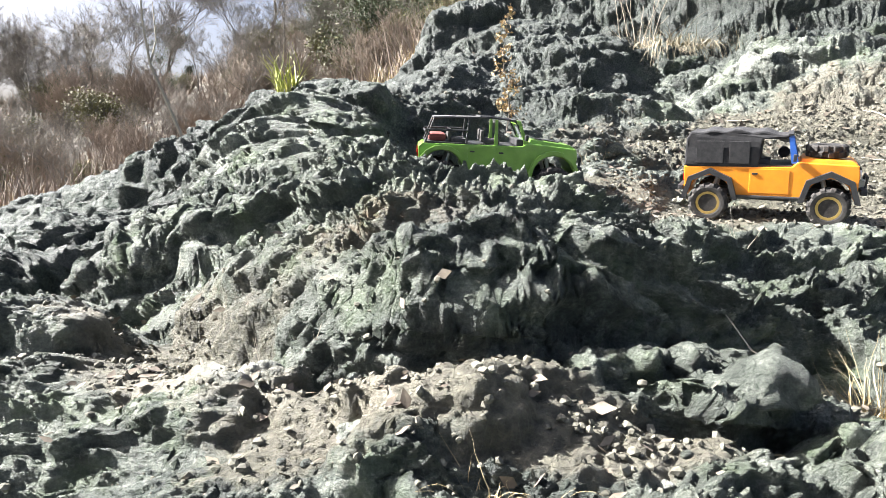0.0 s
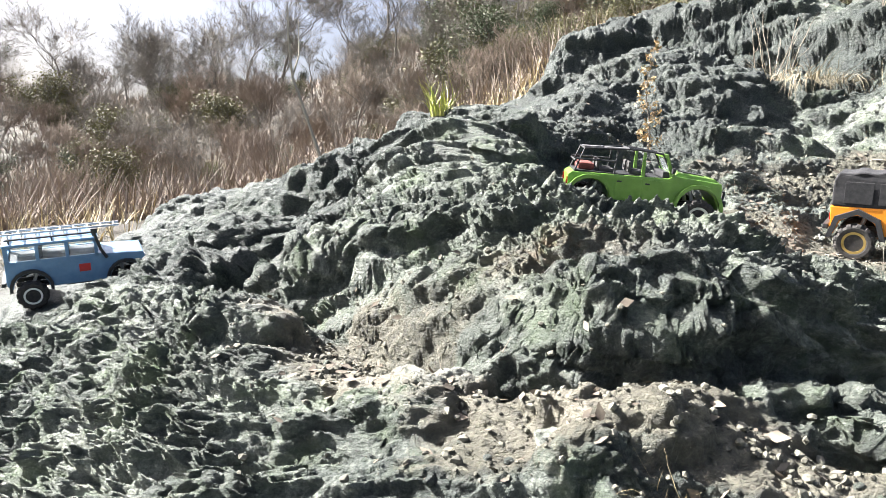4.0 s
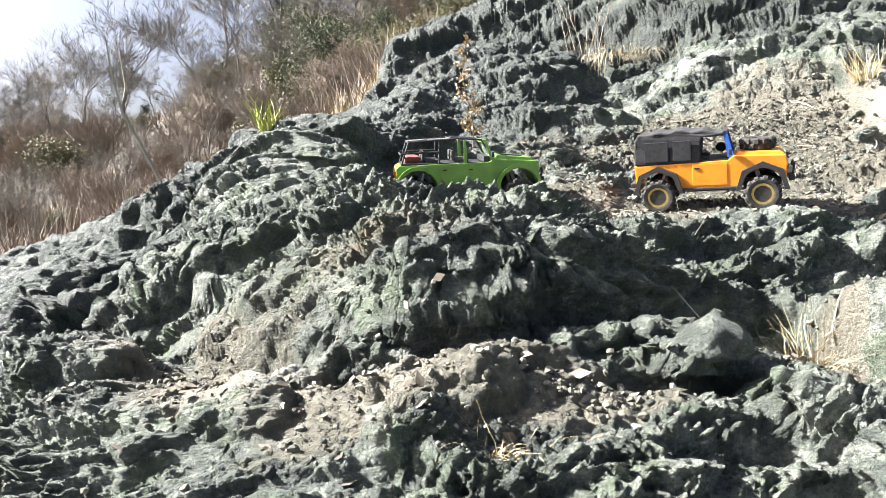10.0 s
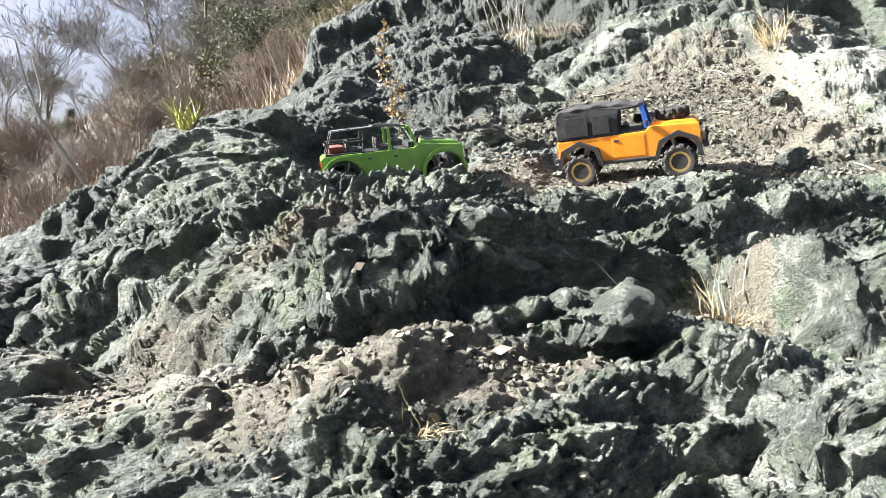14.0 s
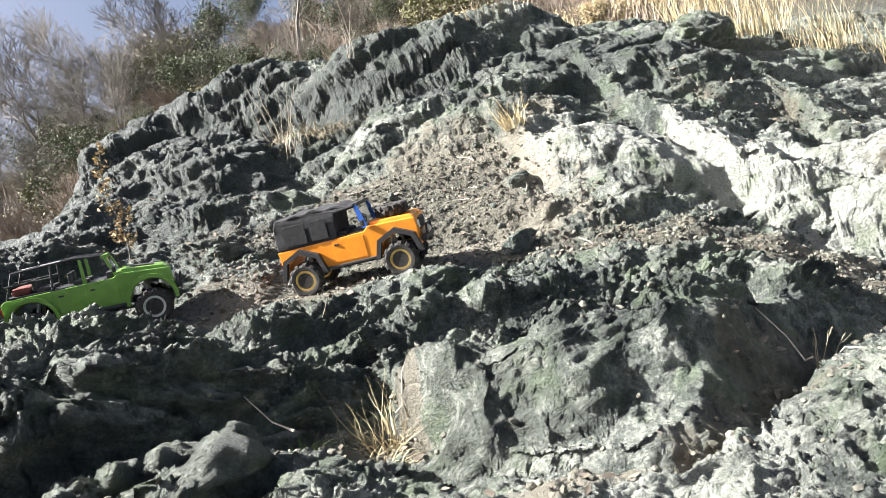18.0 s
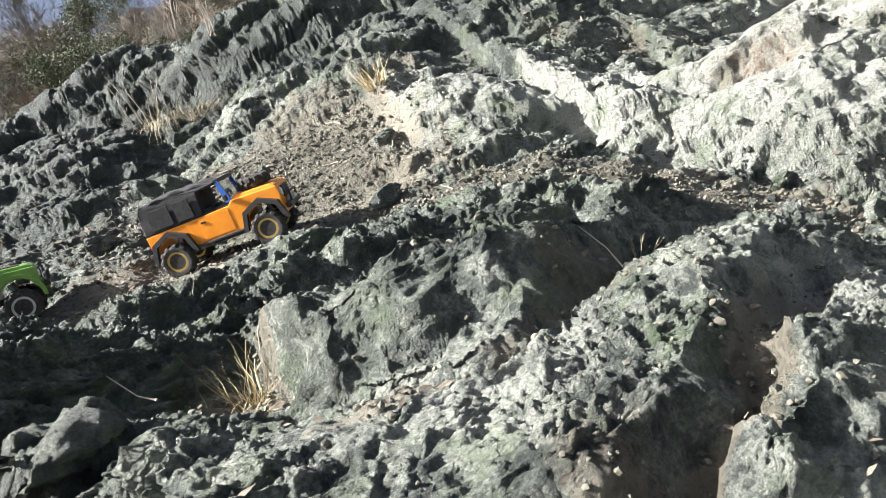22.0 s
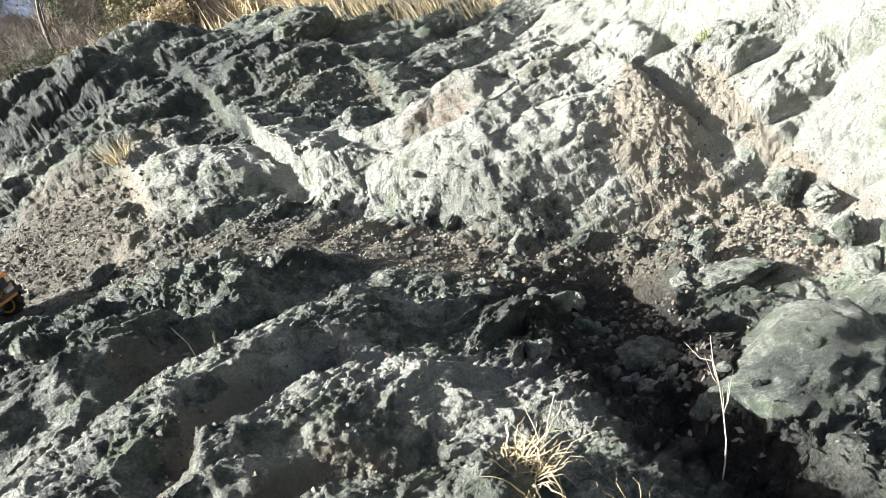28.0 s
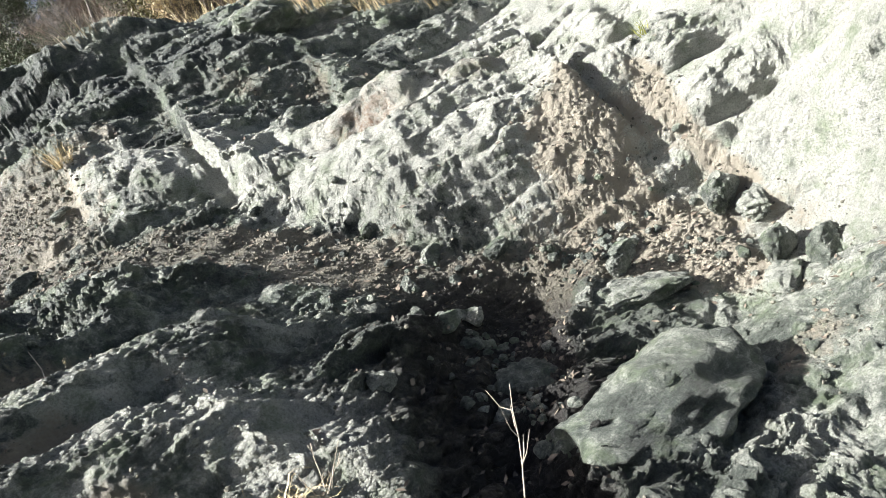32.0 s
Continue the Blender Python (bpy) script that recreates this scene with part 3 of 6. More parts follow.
def pale_cover(x, y):
    p = 0.95 * spot(x, y, 1.98, 2.58, 0.16, 0.14) + 0.6 * spot(x, y, 2.25, 2.50, 0.3, 0.2) + 1.0 * spot(x, y, 2.62, 2.20, 0.16, 0.22, 30) + 0.75 * spot(x, y, 3.2, 1.9, 0.5, 0.35, -25) + 0.7 * spot(x, y, 3.8, 1.7, 0.6, 0.3, -10)
    p += 1.0 * spot(x, y, 4.6, 1.0, 0.5, 0.9) + 0.7 * spot(x, y, 4.4, 2.2, 0.8, 0.5) + 0.25 * spot(x, y, 0.87, 1.16, 0.06, 0.09) + 0.35 * spot(x, y, 1.2, 0.62, 0.5, 0.14, 8)
    p += 0.6 * spot(x, y, 1.22, 3.30, 0.26, 0.10, -28) + 0.4 * spot(x, y, 1.9, 2.9, 0.35, 0.14, -12)
    p += 0.22 * slabs(x, y) + 0.3 * spot(x, y, 2.1, 0.4, 0.35, 0.3) + 0.3 * spot(x, y, 0.55, 0.8, 0.3, 0.2)
    p += 0.6 * spot(x, y, -0.34, 1.16, 0.06, 0.05) + 0.55 * spot(x, y, -0.12, 0.95, 0.06, 0.04) + 0.6 * spot(x, y, -0.43, 1.10, 0.14, 0.08) + 0.5 * spot(x, y, -0.84, 1.5, 0.12, 0.08) + 0.4 * spot(x, y, -0.66, 1.74, 0.05, 0.05)
    p += 0.55 * spot(x, y, 2.16, 1.0, 0.13, 0.08) + 0.5 * spot(x, y, 1.95, 0.52, 0.25, 0.10) + 0.5 * spot(x, y, 1.25, 0.26, 0.10, 0.08) + 0.45 * spot(x, y, 2.2, 0.3, 0.16, 0.16) + 0.6 * spot(x, y, 3.25, 0.1, 0.4, 0.22)
    p += 0.5 * spot(x, y, 0.62, 2.2, 0.3, 0.06, -8) + 0.4 * spot(x, y, 1.35, 2.2, 0.2, 0.07) + 0.5 * spot(x, y, 1.8, 2.2, 0.25, 0.07, -5) + 0.8 * spot(x, y, 5.6, 2.4, 1.0, 1.0) + 0.5 * spot(x, y, 3.9, 0.9, 0.25, 0.3) + 0.3 * spot(x, y, 0.57, 1.1, 0.12, 0.08)
    return np.clip(p + 0.12 * fbm(x * 3, y * 3, 3, 61), 0, 1)


def rust_cover(x, y):
    return np.clip(1.0 * spot(x, y, 3.14, 1.93, 0.13, 0.045, -30) + 0.4 * spot(x, y, 3.75, 1.80, 0.25, 0.06, -15) + 0.8 * spot(x, y, -0.14, 1.36, 0.12, 0.05, -20) + 0.6 * spot(x, y, 1.1, 0.42, 0.05, 0.04) + 0.6 * spot(x, y, 0.45, 1.95, 0.08, 0.05), 0, 1)


def quiet(x, y):
    """1 on the ways worn smooth, where little relief is left."""
    return np.clip(1.3 * spot(x, y, 0.97, 2.23, 0.26, 0.14, -24) + 1.3 * spot(x, y, 0.13, 2.32, 0.26, 0.14, -10) + 1.3 * spot(x, y, -1.96, 2.48, 0.28, 0.18, 35) + 0.8 * spot(x, y, 2.45, 1.62, 0.34, 0.12, -30) + 0.7 * spot(x, y, 2.55, 1.32, 0.2, 0.12, -30), 0, 1)


def pillow(x, y, seed, rise=0.8):
    """Rounded lumps that meet in sharp creases; each stands at a height of its own."""
    f1, gap, val = cells(x, y, seed)
    return smooth(gap, -0.05, 0.55) * (0.55 + rise * (val - 0.4)) - 0.45 * f1 * f1 - 0.30 * (1 - smooth(gap, 0.0, 0.09))


def relief(x, y, dirt, base, steep):
    """Crags: folded lumps along the slope, plates, cracks and grit, laid out along the slope's surface."""
    slab, mild = slabs(x, y), bulk(x, y)
    upper = 1 - 0.55 * smooth(y - 0.2 * x, 2.3, 2.9)
    side = np.maximum(smooth(x, 2.9, 3.6), np.maximum(0.3 * smooth(y, 3.0, 3.6), 0.5 * smooth(x, 1.8, 2.3) * smooth(y, 2.6, 3.1)))
    broad, left = (1 - 0.80 * slab) * (1 - 0.75 * mild), (1 - 0.5 * (1 - smooth(x, -0.3, 0.2))) * upper
    x, y = x + (0.12 + 0.45 * (1 - smooth(x, -1.0, -0.2))) * base, y + 0.85 * base
    wx = x + 0.10 * fbm(x * 2.0, y * 2.0, 3, 70) + 0.034 * fbm(x * 8, y * 8, 4, 72, 0.6)
    wy = y + 0.07 * fbm(x * 2.0 + 9, y * 2.0, 3, 71) + 0.030 * fbm(x * 8 + 5, y * 8, 4, 73, 0.6) - 0.10 * x
    calm = 0.45 + 0.55 * smooth(fbm(x * 1.3, y * 1.3, 2, 77), -0.35, 0.35)
    plates = ridged(wx * 2.0, wy * 9.0, 4, 15) - 0.9
    hard = 1 - 0.92 * np.clip(dirt * 1.3, 0, 1)
    z = broad * (0.064 * pillow(wx * 1.15, wy * 3.9, 31) + left * 0.030 * pillow(wx * 3.3, wy * 8.6, 33))
    calm = upper * calm * (0.45 + 0.55 * broad) * (1 - 0.6 * mild)
    z += calm * (0.016 * pillow(wx * 9, wy * 14, 35) + 0.022 * plates) + 0.024 * (1 - 0.7 * mild) * (1 - 0.62 * slab) * fbm(x * 8, y * 11, 5, 46, 0.62)
    z += upper * (0.35 + 0.65 * calm) * (1 - 0.25 * slab) * (1 - 0.5 * mild) / (1 + (steep / 1.9) ** 2) * (0.016 * pillow(wx * 26, wy * 38, 37) + 0.014 * fbm(x * 44, y * 56, 3, 41, 0.7))
    u, v = x + 0.6 * base, y + 0.7 * base
    blocks = 0.07 * pillow(u * 1.3 + 0.12 * fbm(u * 3, v * 3, 3, 56), v * 1.5, 51) + 0.008 * pillow(u * 3.8, v * 4.6, 52) + 0.006 * pillow(u * 11 + 0.4 * fbm(u * 7, v * 7, 2, 55), v * 11, 53) + 0.016 * fbm(u * 6, v * 6, 6, 54, 0.62)
    z = z * (1 - side) + blocks * side
    soft = 0.014 * fbm(x * 9, y * 9, 4, 47) + 0.008 * pillow(x * 26, y * 26, 38) + 0.004 * fbm(x * 60, y * 60, 2, 44)
    return hard * (z - 0.022) + (1 - hard) * soft


# the beds on which the vehicles stand: middle, heading, rise towards the nose and towards the left side
BEDS = [(0.97, 2.23, -25, -0.03, 0.10), (0.13, 2.30, 3, -0.06, 0.08), (-1.96, 2.48, 35, 0.10, 0.15)]


def slope_plan(x, y):
    w = smooth(np.hypot(x - 1.0, y - 1.0), 4.6, 7.2)
    xc, yc = np.clip(x, -4, 7), np.clip(y, -2.5, 6.5)
    return (mass(xc, yc) + forms(xc, yc) - 0.17 * spot(x, y, 3.22, 0.46, 0.26, 0.22)) * (1 - w) + far_rise(x, y) * w


def plan(x, y):
    """The ground without its fine relief."""
    z = slope_plan(x, y)
    for bx, by, turn, nose, side in BEDS:
        c, s = math.cos(radians(turn)), math.sin(radians(turn))
        u, v = (x - bx) * c + (y - by) * s, (y - by) * c - (x - bx) * s
        level = float(slope_plan(np.array([bx]), np.array([by]))[0])
        w = (1 - smooth(np.abs(u), 0.20, 0.38)) * (1 - smooth(np.abs(v), 0.12, 0.30))
        z = z * (1 - w) + (level + nose * u + side * v) * w
    return z


def ledges(x, y, z):
    """Beds of the rock: the slope goes up in treads and risers, unevenly."""
    near = 1 - smooth(np.hypot(x - 1.0, y - 1.4), 2.2, 4.0)
    flat = near * (1 - 0.9 * quiet(x, y)) * (1 - 0.8 * slabs(x, y))
    for tall, seed in ((0.115, 95), (0.050, 97)):
        lift = z + 0.35 * tall * fbm(x * 1.6, y * 1.6, 2, seed) + 0.14 * x * (tall < 0.1)
        keep = 0.45 + 0.55 * smooth(fbm(x * 1.1 + 4, y * 1.4, 2, seed + 1), -0.3, 0.3)
        z = z - flat * keep * 0.78 * tall / 6.2832 * np.sin(6.2832 * lift / tall)
    return z


def spread(stops):
    """Grid lines: (from, to, step) runs joined, then growing steps outwards."""
    run = [v for a, b, s in stops for v in np.arange(a, b, s)]
    step, v, up = stops[-1][2], run[-1], []
    while v < 400:
        step *= 1.13
        v += step
        up.append(v)
    step, v, down = stops[0][2], run[0], []
    while v > -400:
        step *= 1.13
        v -= step
        down.append(v)
    return np.array(down[::-1] + run + up)


gx = spread([(-2.4, -1.1, 0.016), (-1.1, 3.4, 0.0056), (3.4, 4.6, 0.0075), (4.6, 5.6, 0.014)])
gy = spread([(-1.0, 0.0, 0.014), (0.0, 1.6, 0.0040), (1.6, 2.9, 0.0068), (2.9, 5.4, 0.012)])
X, Y = np.meshgrid(gx, gy)
D, Q = dirt_cover(X, Y), quiet(X, Y)
fade = (1 - smooth(np.hypot(X - 1.0, Y - 1.0), 5.5, 9)) * smooth(Y, -1.1, -0.5) * smooth(X, -3.3, -2.3) * (1 - smooth(X, 5.5, 6.3)) * (1 - smooth(Y, 5.4, 6.4))
BASE = plan(X, Y)
BASE += smooth(Y, -1.1, -0.5) * (ledges(X, Y, BASE) - BASE) + 0.10 * (1 - smooth(Y, -1.6, -0.6)) * fbm(X * 1.3, Y * 1.3, 2, 99)
sy, sx = np.gradient(BASE, gy, gx)
out = fade * relief(X, Y, D, BASE, np.hypot(sx, sy)) * (1 - 0.85 * Q)
lean = 1 / np.sqrt(1 + sx * sx + sy * sy)
# lumps stand out square to the slope, and their brows lean outwards
over = 0.020 * fade * (1 - Q) * (1 - 0.8 * D)
PX = X - out * sx * lean + over * fbm(X * 6, Y * 8 + BASE * 6, 3, 80)
PY = Y - out * sy * lean + over * fbm(X * 6 + 31, Y * 8 - BASE * 6, 3, 81) - 0.5 * np.maximum(out, 0) * (1 - D) * fade
Z = BASE + out * lean
ny, nx = X.shape
me = bpy.data.meshes.new("ground")
me.vertices.add(nx * ny)
me.vertices.foreach_set("co", np.stack([PX, PY, Z], -1).astype(np.float32).ravel())
idx = np.arange(nx * ny).reshape(ny, nx)
quads = np.stack([idx[:-1, :-1], idx[:-1, 1:], idx[1:, 1:], idx[1:, :-1]], -1).reshape(-1, 4)
me.loops.add(quads.size)
me.polygons.add(len(quads))
me.loops.foreach_set("vertex_index", quads.ravel().astype(np.int32))
me.polygons.foreach_set("loop_start", (np.arange(len(quads)) * 4).astype(np.int32))
me.update(calc_edges=True)
# gully patch: leafy soil with the gully's shade painted into its colour
for key, field in (("dirt", D), ("mould", np.clip(1.5 * spot(X, Y, 2.80, 0.72, 0.20, 0.42, -20) + 0.9 * spot(X, Y, 2.98, 1.08, 0.2, 0.12) + 0.8 * spot(X, Y, 2.5, 0.15, 0.12, 0.3), 0, 1)), ("pale", pale_cover(X, Y)), ("rust", rust_cover(X, Y)), ("moss", weathered_shade_cover(X, Y)), ("scrub", smooth(np.hypot(X - 1.0, Y - 0.5), 5.2, 7.5) * (Y > -2))):
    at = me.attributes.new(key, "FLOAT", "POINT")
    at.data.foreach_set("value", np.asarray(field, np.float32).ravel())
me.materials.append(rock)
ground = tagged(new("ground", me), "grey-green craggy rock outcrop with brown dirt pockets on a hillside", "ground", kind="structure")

# the ground as it lies, for setting things on it
near_x, near_y = np.searchsorted(gx, (-3.5, 6.5)), np.searchsorted(gy, (-1.5, 7.0))
SOIL = np.stack([PX, PY, Z], -1)[near_y[0]:near_y[1]:2, near_x[0]:near_x[1]:2]
rows_n, cols_n = SOIL.shape[:2]
tile = np.arange(rows_n * cols_n).reshape(rows_n, cols_n)
soil_tree = BVHTree.FromPolygons(SOIL.reshape(-1, 3).tolist(), np.stack([tile[:-1, :-1], tile[:-1, 1:], tile[1:, 1:], tile[1:, :-1]], -1).reshape(-1, 4).tolist())


def drop(x, y):
    """Where a plumb line at x, y meets the ground, and the ground's normal there."""
    spot_at, normal, _, _ = soil_tree.ray_cast(Vector((x, y, 9.0)), Vector((0, 0, -1)))
    if spot_at is None:
        return Vector((x, y, float(plan(np.array([x]), np.array([y]))[0]))), Vector((0, 0, 1))
    return spot_at, normal


# ---- tools for things ----
def part(name, bm, material, parent=None, label="", smooth_faces=False):
    """Links a bmesh as one mesh object, under a thing or under a part."""
    data = bpy.data.meshes.new(name)
    if smooth_faces:
        for face in bm.faces:
            face.smooth = True
    bm.to_mesh(data)
    bm.free()
    data.materials.append(material)
    ob = new(name, data)
    ob.parent = parent
    return tagged(ob, label)


def again(ob, loc, parent, turn=(0, 0, 0)):
    """Another piece on the same mesh, with its own children."""
    o = new(ob.name.split(".")[0], ob.data)
    o.parent, o.location, o.rotation_euler = parent, loc, turn
    if "label" in ob:
        o["label"] = ob["label"]
    for c in ob.children:
        again(c, c.location, o, c.rotation_euler)
    return o


def box(bm, x0, x1, y0, y1, z0, z1, bevel=0.0):
    made = bmesh.ops.create_cube(bm, size=1.0)["verts"]
    for v in made:
        v.co = Vector((x0 + (v.co.x + 0.5) * (x1 - x0), y0 + (v.co.y + 0.5) * (y1 - y0), z0 + (v.co.z + 0.5) * (z1 - z0)))
    if bevel:
        edges = list({e for v in made for e in v.link_edges})
        bmesh.ops.bevel(bm, geom=edges, offset=bevel, segments=2, affect="EDGES", profile=0.6)
    return bm


def prism(bm, outline, y0, y1, bevel=0.0, taper=0.0):
    """A side view (x, z) pulled across from y0 to y1; taper narrows it towards the top."""
    zs = [p[1] for p in outline]
    low, high = min(zs), max(zs)
    rows = []
    for y in (y0, y1):
        mid = (y0 + y1) / 2
        rows.append([bm.verts.new((x, mid + (y - mid) * (1 - taper * (z - low) / (high - low)), z)) for x, z in outline])
    n = len(outline)
    faces = [bm.faces.new(rows[0]), bm.faces.new(rows[1][::-1])]
    for k in range(n):
        faces.append(bm.faces.new((rows[0][k], rows[1][k], rows[1][(k + 1) % n], rows[0][(k + 1) % n])))
    bmesh.ops.recalc_face_normals(bm, faces=faces)
    if bevel:
        bmesh.ops.bevel(bm, geom=list({e for f in faces for e in f.edges}), offset=bevel, segments=2, affect="EDGES", profile=0.6)
    return bm


def tube(bm, path, radius, sides=6, tip=None):
    """A round bar along points; tip: its radius at the end."""
    path = [Vector(p) for p in path]
    rings = []
    for k, p in enumerate(path):
        ahead = (path[min(k + 1, len(path) - 1)] - path[max(k - 1, 0)]).normalized()
        side = ahead.cross(Vector((0.31, 0.17, 0.93))).normalized()
        up = side.cross(ahead)
        r = radius if tip is None else radius + (tip - radius) * k / (len(path) - 1)
        rings.append([bm.verts.new(p + r * (math.cos(2 * math.pi * j / sides) * side + math.sin(2 * math.pi * j / sides) * up)) for j in range(sides)])
    for a, b in zip(rings, rings[1:]):
        for j in range(sides):
            bm.faces.new((a[j], a[(j + 1) % sides], b[(j + 1) % sides], b[j]))
    bm.faces.new(rings[0][::-1])
    bm.faces.new(rings[-1])
    return bm


def lathe(bm, profile, sides=28):
    """A profile (radius, y) turned round the y axis."""
    rings = [[bm.verts.new((r * math.cos(2 * math.pi * j / sides), y, r * math.sin(2 * math.pi * j / sides))) for j in range(sides)] for r, y in profile]
    for a, b in zip(rings, rings[1:]):
        for j in range(sides):
            bm.faces.new((a[j], b[j], b[(j + 1) % sides], a[(j + 1) % sides]))
    bm.faces.new(rings[0])
    bm.faces.new(rings[-1][::-1])
    return bm


def arch(cx, cz, r, a0, a1, steps=8):
    return [(cx + r * math.cos(radians(a0 + (a1 - a0) * k / steps)), cz + r * math.sin(radians(a0 + (a1 - a0) * k / steps))) for k in range(steps + 1)]


# ---- vehicles ----
def make_wheel(parent, loc, r, w, rim_mat, ring_mat, ring_label):
    """hub > tyre, rim ring; axis along y."""
    bm = bmesh.new()
    lathe(bm, [(0.004, -w * 0.30), (r * 0.30, -w * 0.30), (r * 0.36, -w * 0.12), (r * 0.52, -w * 0.10), (r * 0.56, -w * 0.40), (r * 0.56, w * 0.40), (r * 0.52, w * 0.10), (r * 0.36, w * 0.12), (r * 0.30, w * 0.30), (0.004, w * 0.30)], 24)
    for k in range(6):
        a = math.pi * k / 3
        x, z = r * 0.43 * math.cos(a), r * 0.43 * math.sin(a)
        box(bm, x - r * 0.07, x + r * 0.07, -w * 0.28, w * 0.28, z - r * 0.07, z + r * 0.07)
    hub = part("wheel", bm, rim_mat, parent)
    hub.location = loc
    bm, count = bmesh.new(), 48
    outline = [(0.55, -0.42, 0), (0.66, -0.50, 0), (0.82, -0.52, 0), (0.90, -0.49, 1), (0.975, -0.40, 1), (0.985, -0.06, 1), (0.985, 0.06, 2), (0.975, 0.40, 2), (0.90, 0.49, 2), (0.82, 0.52, 0), (0.66, 0.50, 0), (0.55, 0.42, 0)]
    rings = []
    for size, across, row in outline:
        ring = []
        for j in range(count):
            proud = 0.035 if (j + 2 * row) % 4 < 2 else -0.055
            a, q = 2 * math.pi * (j + (0.5 if j % 2 else -0.1) * (row > 0)) / count, r * (size + (proud if row else 0))
            ring.append(bm.verts.new((q * math.cos(a), w * across, q * math.sin(a))))
        rings.append(ring)
    for a, b in zip(rings, rings[1:]):
        for j in range(count):
            bm.faces.new((a[j], b[j], b[(j + 1) % count], a[(j + 1) % count]))
    bm.faces.new(rings[0])
    bm.faces.new(rings[-1][::-1])
    part("tyre", bm, rubber, hub, "black knobbly rubber tyre dusted with dirt")
    bm = bmesh.new()
    for s in (-1, 1):
        lathe(bm, [(r * 0.47, s * w * 0.36), (r * 0.60, s * w * 0.36), (r * 0.60, s * w * 0.46), (r * 0.47, s * w * 0.46), (r * 0.47, s * w * 0.36)], 24)
    part("rim_ring", bm, ring_mat, hub, ring_label)
    return hub


def running_gear(car, base, track, r, w, rim_mat, ring_mat, ring_label):
    """Four wheels, two axles, chassis rails and shock absorbers."""
    first = None
    for x in (-base / 2, base / 2):
        for y in (-track / 2, track / 2):
            if first is None:
                first = make_wheel(car, (x, y, r), r, w, rim_mat, ring_mat, ring_label)
            else:
                again(first, (x, y, r), car, (0, 0.3 + x * 2 + y, 0))
        bm = tube(bmesh.new(), [(x, -track / 2, r), (x, track / 2, r)], 0.008, 8)
        bmesh.ops.create_uvsphere(bm, u_segments=10, v_segments=8, radius=0.019, matrix=Matrix.Translation((x, 0.015, r)))
        part("axle", bm, black_plastic, car)
        for y in (-track * 0.28, track * 0.28):
            part("shock_absorber", tube(bmesh.new(), [(x, y, r + 0.005), (x + (0.02 if x < 0 else -0.02), y * 0.9, r + 0.075)], 0.0065, 8), silver_metal, car)
    for y in (-0.032, 0.032):
        part("chassis_rail", box(bmesh.new(), -base * 0.66, base * 0.68, y - 0.004, y + 0.004, r + 0.018, r + 0.034, 0.001), black_plastic, car)
    part("skid_plate", box(bmesh.new(), -0.05, 0.06, -0.04, 0.04, r + 0.004, r + 0.02, 0.003), black_plastic, car)
    part("driveshaft", tube(bmesh.new(), [(-base / 2, 0.015, r), (base / 2, 0.015, r)], 0.005, 6), silver_metal, car)


def flare(car, cx, cz, r, y, out, mat, thick=0.011, steps=10):
    """A wheel-arch flare standing out from the body side; few steps make it angular."""
    inner, outer = arch(cx, cz, r, 188, -8, steps), arch(cx, cz, r + thick, -8, 188, steps)
    part("fender_flare", prism(bmesh.new(), inner + outer, min(y, y + out), max(y, y + out)), mat, car)


